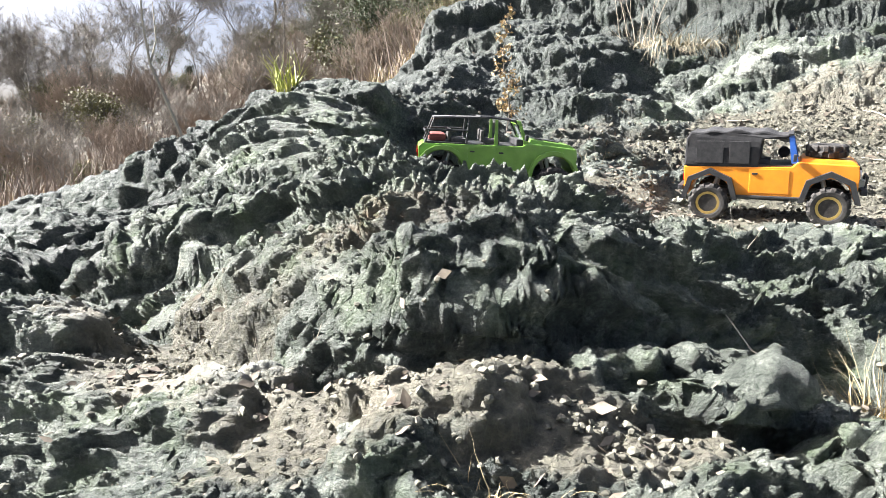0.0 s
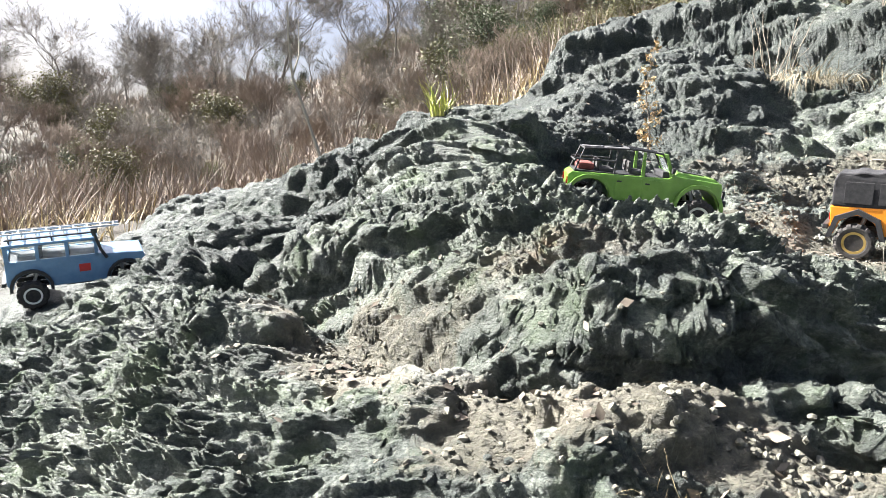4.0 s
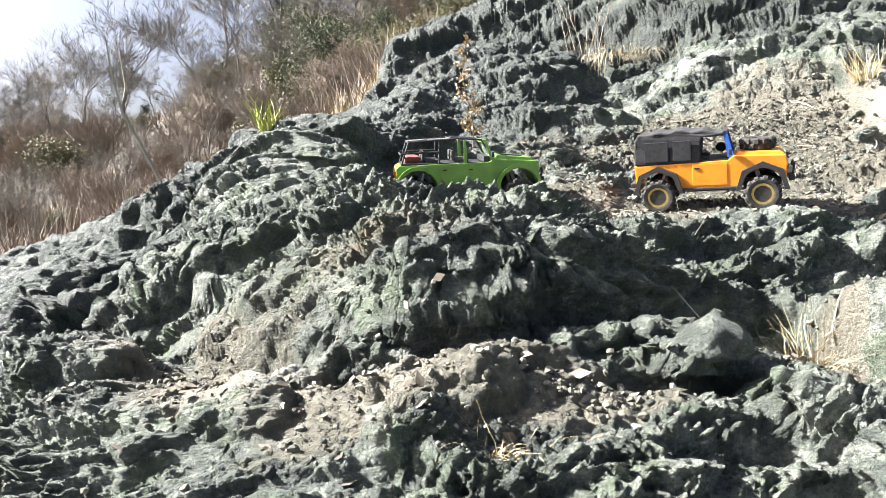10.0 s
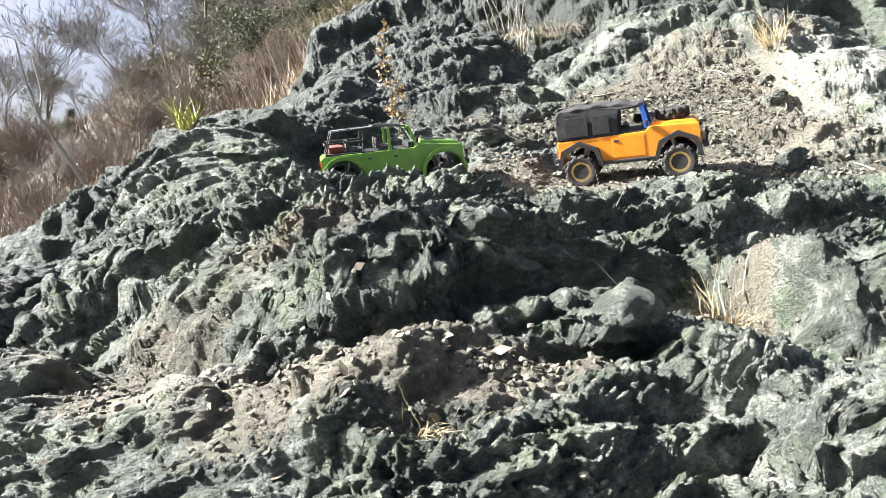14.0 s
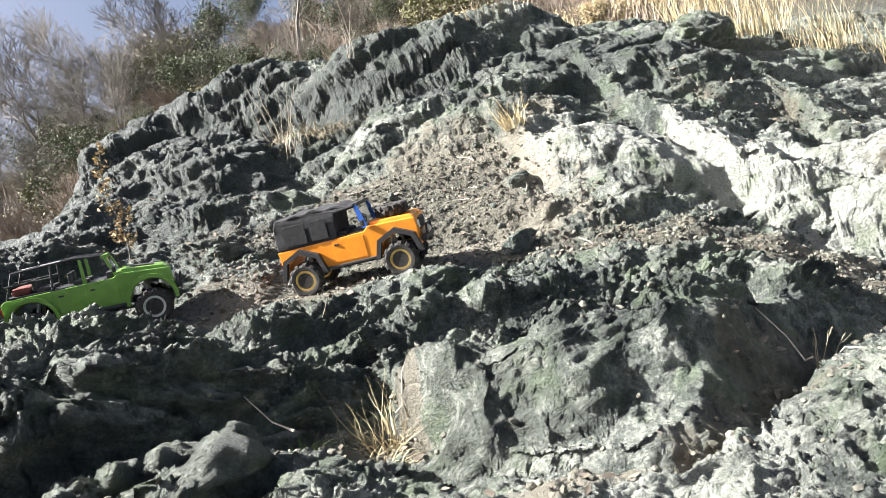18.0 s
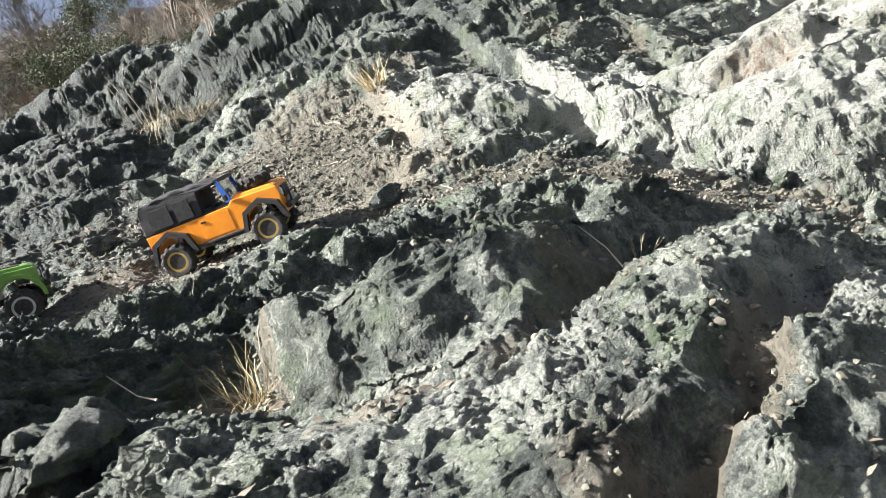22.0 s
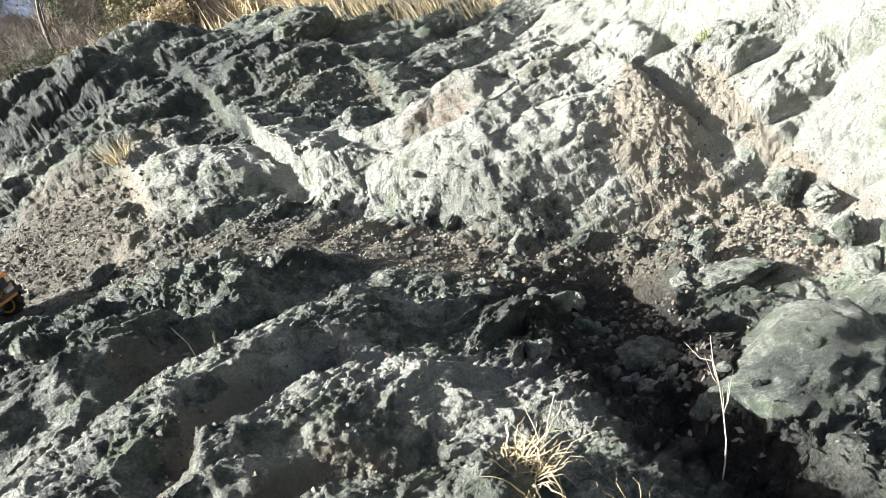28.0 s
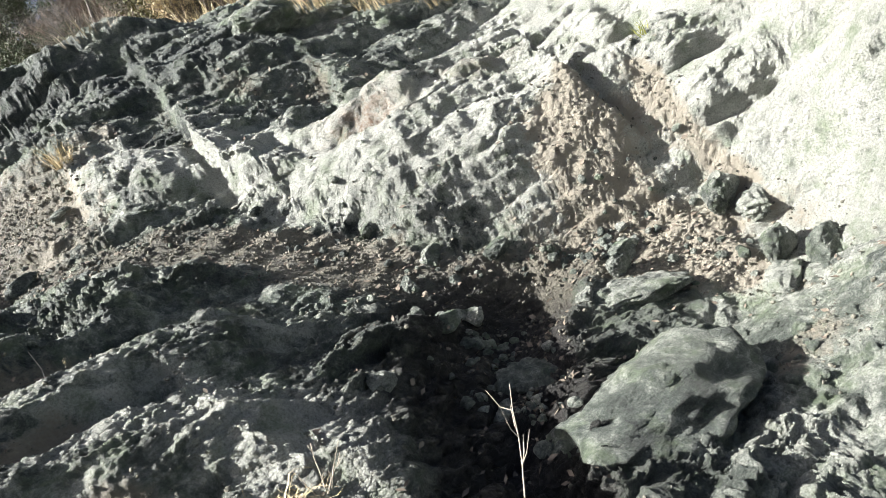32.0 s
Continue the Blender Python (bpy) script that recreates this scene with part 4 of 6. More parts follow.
def orange_truck(m):
    """Short soft-top off-roader."""
    car = tagged(new("toy_truck"), "small orange remote-control off-road truck with black soft top", "toy truck")
    base, track, r, w = 0.325, 0.195, 0.057, 0.044
    running_gear(car, base, track, r, w, black_plastic, gold_metal, "gold beadlock ring")
    half = 0.088
    rear, front = arch(-base / 2, 0.075, 0.062, 180, 0), arch(base / 2, 0.075, 0.062, 180, 0)
    tub = [(-0.235, 0.095)] + [(-0.226, 0.082)] + rear + front + [(0.233, 0.092), (0.236, 0.150), (0.232, 0.176), (0.075, 0.182), (0.060, 0.168), (-0.240, 0.162)]
    part("body", prism(bmesh.new(), tub, -half, half, 0.003), orange, car, "scuffed orange body")
    part("bonnet", prism(bmesh.new(), [(0.078, 0.178), (0.226, 0.172), (0.228, 0.180), (0.215, 0.187), (0.085, 0.194)], -half * 0.9, half * 0.9, 0.003, 0.06), orange, car)
    part("interior_floor", box(bmesh.new(), -0.20, 0.06, -half + 0.006, half - 0.006, 0.160, 0.172), black_plastic, car)
    bm = prism(bmesh.new(), [(-0.239, 0.164), (-0.237, 0.246), (-0.226, 0.268), (-0.12, 0.275), (-0.02, 0.271), (0.050, 0.260), (0.046, 0.248), (-0.022, 0.246), (-0.030, 0.164)], -half - 0.001, half + 0.001, 0.005, 0.07)
    bmesh.ops.subdivide_edges(bm, edges=bm.edges[:], cuts=5, use_grid_fill=True)
    for v in bm.verts:
        k = noise.noise(Vector((v.co.x * 34 + v.co.z * 20, v.co.y * 9, v.co.z * 24)))
        sag = 0.006 * math.sin((v.co.x + 0.24) * 42) ** 2 if v.co.z > 0.255 else 0
        v.co += Vector((0, math.copysign(0.005, v.co.y) * k * (v.co.z > 0.17), -sag + 0.004 * noise.noise(v.co * 26 + Vector((3, 0, 0)))))
    part("soft_top", bm, canvas, car, "creased black canvas soft top")
    for y in (-half - 0.004, half + 0.001):
        for x0, x1 in ((-0.205, -0.128), (-0.112, -0.055)):
            part("canvas_flap", box(bmesh.new(), x0, x1, y, y + 0.004, 0.174, 0.240, 0.001), canvas, car)
    for y in (-half * 0.93, half * 0.93 - 0.006):
        part("windscreen_pillar", prism(bmesh.new(), [(0.058, 0.178), (0.078, 0.178), (0.058, 0.258), (0.046, 0.258)], y, y + 0.006), blue_plastic, car, "bright blue pillar")
    part("windscreen_header", prism(bmesh.new(), [(0.046, 0.252), (0.060, 0.252), (0.058, 0.263), (0.044, 0.263)], -half * 0.93, half * 0.93), black_plastic, car)
    glass = part("windscreen", prism(bmesh.new(), [(0.068, 0.180), (0.0705, 0.180), (0.054, 0.254), (0.0515, 0.254)], -half * 0.85, half * 0.85), clear, car, "clear windscreen")
    glass.visible_shadow = False
    for y in (-0.042, 0.042):
        bm = box(bmesh.new(), -0.045, 0.0, y - 0.024, y + 0.024, 0.170, 0.182, 0.004)
        box(bm, -0.056, -0.042, y - 0.024, y + 0.024, 0.176, 0.222, 0.004)
        part("seat", bm, seat_mat, car)
    part("steering_wheel", lathe(bmesh.new(), [(0.013, -0.002), (0.017, -0.002), (0.017, 0.002), (0.013, 0.002), (0.013, -0.002)], 16), black_plastic, car).location = (0.035, 0.042, 0.20)
    for x in (-base / 2, base / 2):
        for s in (-1, 1):
            flare(car, x, 0.078, 0.066, s * half, s * 0.020, black_plastic, 0.016, 4)
    for s in (-1, 1):
        y = s * half
        door = part("door", box(bmesh.new(), -0.052, 0.056, y - 0.0015, y + 0.0015, 0.088, 0.160, 0.001), orange, car)
        part("door_handle", box(bmesh.new(), -0.046, -0.030, y - 0.004, y + 0.004, 0.143, 0.149, 0.001), black_plastic, door)
        part("side_step", box(bmesh.new(), -0.095, 0.095, y + (0.002 if s > 0 else -0.014), y + (0.014 if s > 0 else -0.002), 0.074, 0.082, 0.002), black_plastic, car)
        part("wing_mirror", box(bmesh.new(), 0.062, 0.072, y + (0.002 if s > 0 else -0.022), y + (0.022 if s > 0 else -0.002), 0.186, 0.206, 0.002), black_plastic, car)
        lamp = part("headlight", lathe(bmesh.new(), [(0.002, -0.003), (0.012, -0.003), (0.013, 0.0), (0.012, 0.004), (0.002, 0.005)], 16), lamp_glass, car, "clear round headlight")
        lamp.location, lamp.rotation_euler = (0.236, s * 0.060, 0.150), (0, 0, radians(-90))
        part("tail_light", box(bmesh.new(), -0.2405, -0.236, y - 0.012 if s > 0 else y + 0.004, y - 0.004 if s > 0 else y + 0.012, 0.118, 0.140, 0.001), red_lens, car, "red tail light")
    part("grille", box(bmesh.new(), 0.234, 0.239, -0.042, 0.042, 0.128, 0.168, 0.001), black_plastic, car)
    for k in range(5):
        z = 0.133 + k * 0.007
        part("grille_slat", box(bmesh.new(), 0.238, 0.242, -0.040, 0.040, z, z + 0.003), black_plastic, car)
    bm = box(bmesh.new(), 0.240, 0.258, -0.085, 0.085, 0.092, 0.110, 0.004)
    tube(bm, [(0.254, -0.045, 0.108), (0.257, -0.045, 0.140), (0.257, 0.045, 0.140), (0.254, 0.045, 0.108)], 0.004, 8)
    part("front_bumper", bm, black_plastic, car)
    part("winch", lathe(bmesh.new(), [(0.002, -0.03), (0.012, -0.03), (0.012, 0.03), (0.002, 0.03)], 14), silver_metal, car).location = (0.248, 0, 0.116)
    part("rear_bumper", box(bmesh.new(), -0.256, -0.240, -0.082, 0.082, 0.088, 0.104, 0.003), black_plastic, car)
    spare = make_wheel(car, (0.150, 0.0, 0.210), 0.056, 0.036, white_plastic, black_plastic, "black ring")
    spare.name, spare.rotation_euler = "spare_wheel", (radians(90), 0, 0)
    part("rear_window", box(bmesh.new(), -0.2405, -0.2375, -0.05, 0.05, 0.186, 0.226, 0.001), seat_mat, car)
    car.matrix_basis = m
    return car


def green_jeep(m):
    """Open four-door off-roader with a roll cage."""
    car = tagged(new("toy_jeep"), "small green remote-control off-road car with open roll cage", "toy car")
    base, track, r, w = 0.34, 0.195, 0.056, 0.043
    running_gear(car, base, track, r, w, black_plastic, silver_metal, "silver beadlock ring")
    half = 0.086
    rear, front = arch(-base / 2, 0.078, 0.064, 180, 0), arch(base / 2, 0.078, 0.064, 180, 0)
    tub = [(-0.240, 0.098)] + rear + front + [(0.238, 0.098), (0.240, 0.150), (0.235, 0.166), (0.085, 0.176), (0.070, 0.166), (-0.232, 0.160), (-0.244, 0.150)]
    part("body", prism(bmesh.new(), tub, -half, half, 0.004), green, car, "dusty bright green body")
    part("bonnet", prism(bmesh.new(), [(0.088, 0.172), (0.228, 0.162), (0.232, 0.168), (0.216, 0.177), (0.095, 0.188)], -half * 0.86, half * 0.86, 0.004, 0.08), green, car)
    part("bonnet_vent", prism(bmesh.new(), [(0.12, 0.1875), (0.19, 0.1805), (0.19, 0.1825), (0.12, 0.1895)], -0.034, 0.034), black_plastic, car)
    part("interior_floor", box(bmesh.new(), -0.225, 0.07, -half + 0.007, half - 0.007, 0.158, 0.166), black_plastic, car)
    bars = [[(-0.225, s * 0.078, 0.160), (-0.200, s * 0.074, 0.236), (-0.030, s * 0.072, 0.246), (0.045, s * 0.072, 0.240), (0.080, s * 0.078, 0.176)] for s in (-1, 1)]
    bars += [[(-0.100, s * 0.080, 0.160), (-0.095, s * 0.073, 0.243)] for s in (-1, 1)] + [[(-0.225, s * 0.079, 0.200), (-0.098, s * 0.079, 0.203)] for s in (-1, 1)]
    bars += [[(x, -0.073, z), (x, 0.073, z)] for x, z in ((-0.200, 0.236), (-0.130, 0.240), (-0.060, 0.246), (0.045, 0.240))]
    bars += [[(-0.200, 0.074, 0.236), (-0.060, -0.073, 0.246)], [(-0.200, -0.074, 0.236), (-0.060, 0.073, 0.246)], [(-0.060, 0.02, 0.246), (0.045, 0.02, 0.240)], [(-0.225, -0.078, 0.195), (-0.225, 0.078, 0.195)]]
    for line in bars:
        part("cage_bar", tube(bmesh.new(), line, 0.0032, 8), black_plastic, car)
    for s in (-1, 1):
        part("door_pillar", prism(bmesh.new(), [(-0.016, 0.158), (-0.004, 0.158), (-0.008, 0.240), (-0.016, 0.240)], s * 0.079 - 0.003, s * 0.079 + 0.003), green, car)
    bm = bmesh.new()
    for s in (-1, 1):
        prism(bm, [(0.076, 0.172), (0.088, 0.172), (0.062, 0.234), (0.052, 0.234)], s * 0.078 - 0.004, s * 0.078 + 0.004)
    prism(bm, [(0.050, 0.230), (0.064, 0.230), (0.061, 0.240), (0.048, 0.240)], -0.08, 0.08)
    prism(bm, [(0.074, 0.170), (0.092, 0.170), (0.088, 0.182), (0.072, 0.182)], -0.08, 0.08)
    part("windscreen_frame", bm, green, car)
    glass = part("windscreen", prism(bmesh.new(), [(0.080, 0.182), (0.082, 0.182), (0.058, 0.231), (0.056, 0.231)], -0.074, 0.074), clear, car, "clear windscreen")
    glass.visible_shadow = False
    for x in (-0.02, -0.12):
        for y in (-0.040, 0.040):
            bm = box(bmesh.new(), x - 0.025, x + 0.022, y - 0.023, y + 0.023, 0.166, 0.178, 0.004)
            box(bm, x - 0.036, x - 0.026, y - 0.021, y + 0.021, 0.172, 0.206, 0.004)
            part("seat", bm, seat_mat, car)
    part("dashboard", box(bmesh.new(), 0.052, 0.074, -0.076, 0.076, 0.166, 0.186, 0.003), black_plastic, car)
    part("roll_bag", box(bmesh.new(), -0.215, -0.160, -0.06, 0.06, 0.166, 0.190, 0.012), bag_mat, car, "red-brown bag behind the seats")
    for x in (-base / 2, base / 2):
        for s in (-1, 1):
            flare(car, x, 0.080, 0.067, s * half, s * 0.016, green)
    for s in (-1, 1):
        y = s * half
        for x0, x1 in ((-0.094, -0.012), (-0.006, 0.080)):
            door = part("door", box(bmesh.new(), x0, x1, y - 0.0016, y + 0.0016, 0.092, 0.156, 0.001), green, car)
            part("door_handle", box(bmesh.new(), x0 + 0.006, x0 + 0.020, y - 0.004, y + 0.004, 0.140, 0.145, 0.001), black_plastic, door)
        part("rock_slider", tube(bmesh.new(), [(-0.10, y * 1.05, 0.078), (0.10, y * 1.05, 0.078)], 0.006, 8), black_plastic, car)
        lamp = part("headlight", lathe(bmesh.new(), [(0.002, -0.003), (0.012, -0.003), (0.013, 0.0), (0.012, 0.004), (0.002, 0.005)], 16), lamp_glass, car, "clear round headlight")
        lamp.location, lamp.rotation_euler = (0.240, s * 0.058, 0.140), (0, 0, radians(-90))
        part("wing_mirror", box(bmesh.new(), 0.074, 0.084, y + (0.002 if s > 0 else -0.022), y + (0.022 if s > 0 else -0.002), 0.184, 0.200, 0.002), black_plastic, car)
        part("tail_light", box(bmesh.new(), -0.2465, -0.242, y - 0.014 if s > 0 else y + 0.004, y - 0.004 if s > 0 else y + 0.014, 0.118, 0.142, 0.001), red_lens, car, "red tail light")
    for k in range(7):
        y = -0.036 + k * 0.012
        part("grille_slot", box(bmesh.new(), 0.238, 0.242, y - 0.003, y + 0.003, 0.122, 0.156, 0.001), black_plastic, car)
    bm = box(bmesh.new(), 0.244, 0.262, -0.07, 0.07, 0.094, 0.112, 0.004)
    tube(bm, [(0.258, -0.035, 0.11), (0.262, -0.03, 0.136), (0.262, 0.03, 0.136), (0.258, 0.035, 0.11)], 0.004, 8)
    part("front_bumper", bm, black_plastic, car)
    part("rear_bumper", box(bmesh.new(), -0.262, -0.246, -0.07, 0.07, 0.092, 0.108, 0.003), black_plastic, car)
    car.matrix_basis = m
    return car


def blue_wagon(m):
    """Long-roofed off-roader with a ladder on its rack."""
    car = tagged(new("toy_wagon"), "small blue remote-control station wagon with roof rack and white wheels", "toy car")
    base, track, r, w = 0.33, 0.185, 0.054, 0.042
    running_gear(car, base, track, r, w, white_plastic, white_plastic, "white rim ring")
    half = 0.086
    rear, front = arch(-base / 2, 0.076, 0.060, 180, 0), arch(base / 2, 0.076, 0.060, 180, 0)
    tub = [(-0.245, 0.094)] + rear + front + [(0.236, 0.094), (0.238, 0.150), (0.232, 0.172), (0.090, 0.180), (-0.244, 0.176)]
    part("body", prism(bmesh.new(), tub, -half, half, 0.004), blue, car, "dusty mid-blue body")
    bm = bmesh.new()
    for s in (-1, 1):
        y0, y1 = sorted((s * half * 0.86, s * half))
        for x0, x1 in ((-0.243, -0.228), (-0.140, -0.128), (-0.040, -0.028), (0.060, 0.072)):
            box(bm, x0, x1, y0, y1, 0.176, 0.240)
        box(bm, -0.243, 0.086, y0, y1, 0.174, 0.184)
    box(bm, 0.060, 0.074, -half, half, 0.232, 0.242)
    box(bm, -0.243, -0.232, -half, half, 0.176, 0.190)
    part("cabin_frame", bm, blue, car)
    part("roof", box(bmesh.new(), -0.246, 0.076, -half - 0.001, half + 0.001, 0.238, 0.250, 0.005), blue, car)
    for s in (-1, 1):
        for x0, x1 in ((-0.228, -0.140), (-0.128, -0.040), (-0.028, 0.060)):
            y = s * half * 0.93
            pane = part("side_window", box(bmesh.new(), x0, x1, y - 0.0012, y + 0.0012, 0.184, 0.238), clear, car, "clear side window")
            pane.visible_shadow = False
        part("red_badge", box(bmesh.new(), 0.000, 0.040, s * half - 0.0022, s * half + 0.0022, 0.120, 0.150, 0.0008), red_mark, car, "red painted mark")
        part("headlight", box(bmesh.new(), 0.234, 0.241, s * 0.056 - 0.014, s * 0.056 + 0.014, 0.134, 0.156, 0.002), lamp_glass, car, "clear headlight")
        for x in (-base / 2, base / 2):
            flare(car, x, 0.078, 0.063, s * half, s * 0.012, black_plastic)
        part("rack_rail", tube(bmesh.new(), [(-0.235, s * 0.075, 0.266), (0.070, s * 0.075, 0.266)], 0.0035, 8), black_plastic, car)
    for k in range(7):
        x = -0.225 + k * 0.047
        part("rack_slat", tube(bmesh.new(), [(x, -0.075, 0.264), (x, 0.075, 0.264)], 0.003, 8), black_plastic, car)
    for x in (-0.22, -0.08, 0.06):
        for s in (-1, 1):
            part("rack_foot", tube(bmesh.new(), [(x, s * 0.075, 0.248), (x, s * 0.075, 0.266)], 0.003, 6), black_plastic, car)
    ladder = part("ladder", tube(bmesh.new(), [(-0.25, -0.02, 0.273), (0.16, -0.02, 0.273)], 0.004, 8), silver_metal, car, "bare metal ladder on the roof rack")
    part("ladder_rail", tube(bmesh.new(), [(-0.25, 0.03, 0.273), (0.16, 0.03, 0.273)], 0.004, 8), silver_metal, ladder)
    for k in range(9):
        x = -0.235 + k * 0.047
        part("rung", tube(bmesh.new(), [(x, -0.02, 0.273), (x, 0.03, 0.273)], 0.003, 6), silver_metal, ladder)
    part("snorkel", tube(bmesh.new(), [(0.10, -half - 0.006, 0.165), (0.082, -half - 0.006, 0.20), (0.064, -half - 0.006, 0.268)], 0.006, 8), black_plastic, car)
    part("snorkel_head", box(bmesh.new(), 0.054, 0.076, -half - 0.014, -half + 0.002, 0.266, 0.286, 0.003), black_plastic, car)
    part("interior_floor", box(bmesh.new(), -0.23, 0.07, -half + 0.008, half - 0.008, 0.174, 0.182), black_plastic, car)
    part("front_bumper", box(bmesh.new(), 0.240, 0.256, -0.085, 0.085, 0.090, 0.108, 0.003), black_plastic, car)
    part("rear_bumper", box(bmesh.new(), -0.262, -0.247, -0.080, 0.080, 0.090, 0.106, 0.003), black_plastic, car)
    for x in (-0.01, -0.10):
        for y in (-0.038, 0.038):
            part("seat", box(bmesh.new(), x - 0.03, x - 0.016, y - 0.022, y + 0.022, 0.182, 0.222, 0.004), seat_mat, car)
    car.matrix_basis = m
    return car


def resting(x, y, heading, base, track, lift=0.0):
    """The pose of a car that stands on the ground with its four wheels."""
    h = radians(heading)
    f, l = Vector((math.cos(h), math.sin(h), 0)), Vector((-math.sin(h), math.cos(h), 0))
    spots = {(a, b): Vector((x, y, 0)) + f * a * base / 2 + l * b * track / 2 for a in (-1, 1) for b in (-1, 1)}
    tall = {k: sum(drop(p.x + d, p.y)[0].z for d in (-0.02, 0, 0.02)) / 3 for k, p in spots.items()}
    mean = sum(tall.values()) / 4
    up_f = (tall[1, 1] + tall[1, -1] - tall[-1, 1] - tall[-1, -1]) / 2 / base
    up_l = (tall[1, 1] + tall[-1, 1] - tall[1, -1] - tall[-1, -1]) / 2 / track
    ax = (f + Vector((0, 0, up_f))).normalized()
    az = ax.cross(l + Vector((0, 0, up_l))).normalized()
    ay = az.cross(ax)
    return Matrix(((ax.x, ay.x, az.x, x), (ax.y, ay.y, az.y, y), (ax.z, ay.z, az.z, mean + lift), (0, 0, 0, 1)))


orange_truck(resting(0.97, 2.23, -25, 0.325, 0.195, -0.004))
green_jeep(resting(0.13, 2.30, 3, 0.34, 0.195, -0.004))
blue_wagon(resting(-1.96, 2.48, 35, 0.33, 0.185, -0.004))


# ---- stones, plants and litter ----
ROLL = random.Random(11)


def mesh_of(name, verts, faces, material, rounded=False):
    data = bpy.data.meshes.new(name)
    data.from_pydata(verts, [], faces)
    data.materials.append(material)
    if rounded:
        data.polygons.foreach_set("use_smooth", [True] * len(faces))
    return data


def stone_mesh(seed, level, material, flat=0.7, rough=0.16):
    """A weathered stone about 1 across: a ball cut by planes, then roughened."""
    r = random.Random(seed)
    bm = bmesh.new()
    bmesh.ops.create_icosphere(bm, subdivisions=level, radius=0.5)
    cuts = []
    for _ in range(9):
        n = Vector((r.gauss(0, 1), r.gauss(0, 1), r.gauss(0, 1))).normalized()
        cuts.append((n, r.uniform(0.24, 0.42)))
    stretch = Vector((r.uniform(0.85, 1.15), r.uniform(0.6, 0.9), flat * r.uniform(0.8, 1.15)))
    off = Vector((r.uniform(0, 90), r.uniform(0, 90), 0))
    for v in bm.verts:
        p = v.co.copy()
        for n, d in cuts:
            k = p.dot(n) - d
            if k > 0:
                p -= n * k * 0.88
        p *= 1 + rough * noise.fractal(p * 3.2 + off, 0.9, 2.1, 4) + 0.35 * rough * noise.fractal(p * 11 + off, 0.9, 2.1, 3)
        v.co = Vector((p.x * stretch.x, p.y * stretch.y, p.z * stretch.z))
    for f in bm.faces:
        f.smooth = level > 2
    data = bpy.data.meshes.new("stone")
    bm.to_mesh(data)
    bm.free()
    data.materials.append(material)
    return data


SMALL = [stone_mesh(100 + k, 3, m) for k, m in enumerate([loose_rock, dark_rock, loose_rock, pale_rock, dark_rock, loose_rock])]
LARGE = [stone_mesh(200 + k, 5, m, 0.75, 0.22) for k, m in enumerate([loose_rock, pale_rock, loose_rock, pale_rock, dark_rock])]


def lay_stone(name, data, x, y, size, sink=0.3, label="grey weathered loose stone lying on the dirt", group="", shape=(1, 1, 1), turn=None):
    at, n = drop(x, y)
    ob = new(name, data)
    tilt = Vector((0, 0, 1)).rotation_difference(n.lerp(Vector((0, 0, 1)), 0.7)).to_matrix().to_4x4()
    spin = Matrix.Rotation(radians(ROLL.uniform(0, 360) if turn is None else turn), 4, "Z")
    low = min(v.co.z for v in data.vertices)
    ob.matrix_basis = Matrix.Translation(at + n * (size * shape[2] * (-low - sink))) @ tilt @ spin @ Matrix.Diagonal((size * shape[0], size * shape[1], size * shape[2], 1))
    return tagged(ob, label, "boulder" if name == "boulder" else "stone", group)


def boulder(x, y, size, form, sink, words, shape, turn):
    lay_stone("boulder", LARGE[form], x, y, size, sink, words, "", shape, turn)


boulder(-0.37, 1.19, 0.10, 1, 0.4, "pale cream boulder at the foot of the dark face", (1.1, 0.8, 0.9), 20)
boulder(-0.14, 0.95, 0.09, 1, 0.4, "pale boulder among gravel", (1, 0.8, 0.9), 40)
boulder(3.03, 0.42, 0.84, 2, 0.24, "large smooth pale grey boulder in the gully", (1.15, 0.9, 0.62), 20)
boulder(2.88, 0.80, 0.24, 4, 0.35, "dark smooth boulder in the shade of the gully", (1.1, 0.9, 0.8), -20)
boulder(3.48, 0.92, 0.30, 1, 0.25, "pale flat-topped boulder in the gully", (1.2, 0.8, 0.55), -5)
boulder(3.52, 1.05, 0.14, 3, 0.2, "pale rounded boulder at the gully's edge", (1, 0.8, 1.0), 30)
boulder(3.30, 0.98, 0.13, 1, 0.25, "pale boulder at the gully's edge", (1.2, 0.8, 0.8), 60)
boulder(3.62, 1.17, 0.18, 0, 0.22, "grey angular boulder below the cliff", (1, 0.8, 0.7), 0)
boulder(3.92, 0.68, 0.24, 1, 0.25, "white boulder below the cliff", (1.1, 0.8, 0.7), 40)
boulder(4.06, 0.83, 0.20, 3, 0.2, "white upright boulder against the cliff", (0.8, 0.8, 1.2), 10)
boulder(4.12, 0.62, 0.20, 0, 0.25, "grey-white boulder on the cliff's foot", (1.0, 0.9, 0.9), 10)
boulder(4.16, 1.10, 0.24, 3, 0.35, "white rounded boulder on the cliff's foot", (0.9, 0.8, 1.1), 20)
boulder(4.20, 0.98, 0.22, 1, 0.35, "white rounded boulder on the cliff's foot", (1.0, 0.9, 1.0), 60)
boulder(3.72, 1.92, 0.30, 3, 0.25, "pale angular block on the upper slope", (1.3, 0.6, 0.7), -35)
boulder(4.10, 1.80, 0.28, 1, 0.25, "pale angular block on the upper slope", (1.1, 0.7, 0.9), -15)
boulder(3.50, 2.00, 0.16, 1, 0.3, "pale block of rock on the upper slope", (1.2, 0.7, 0.7), -25)
boulder(3.26, 3.30, 0.46, 2, 0.15, "grey-green boulder standing on the ridge", (1.1, 0.9, 0.85), 15)
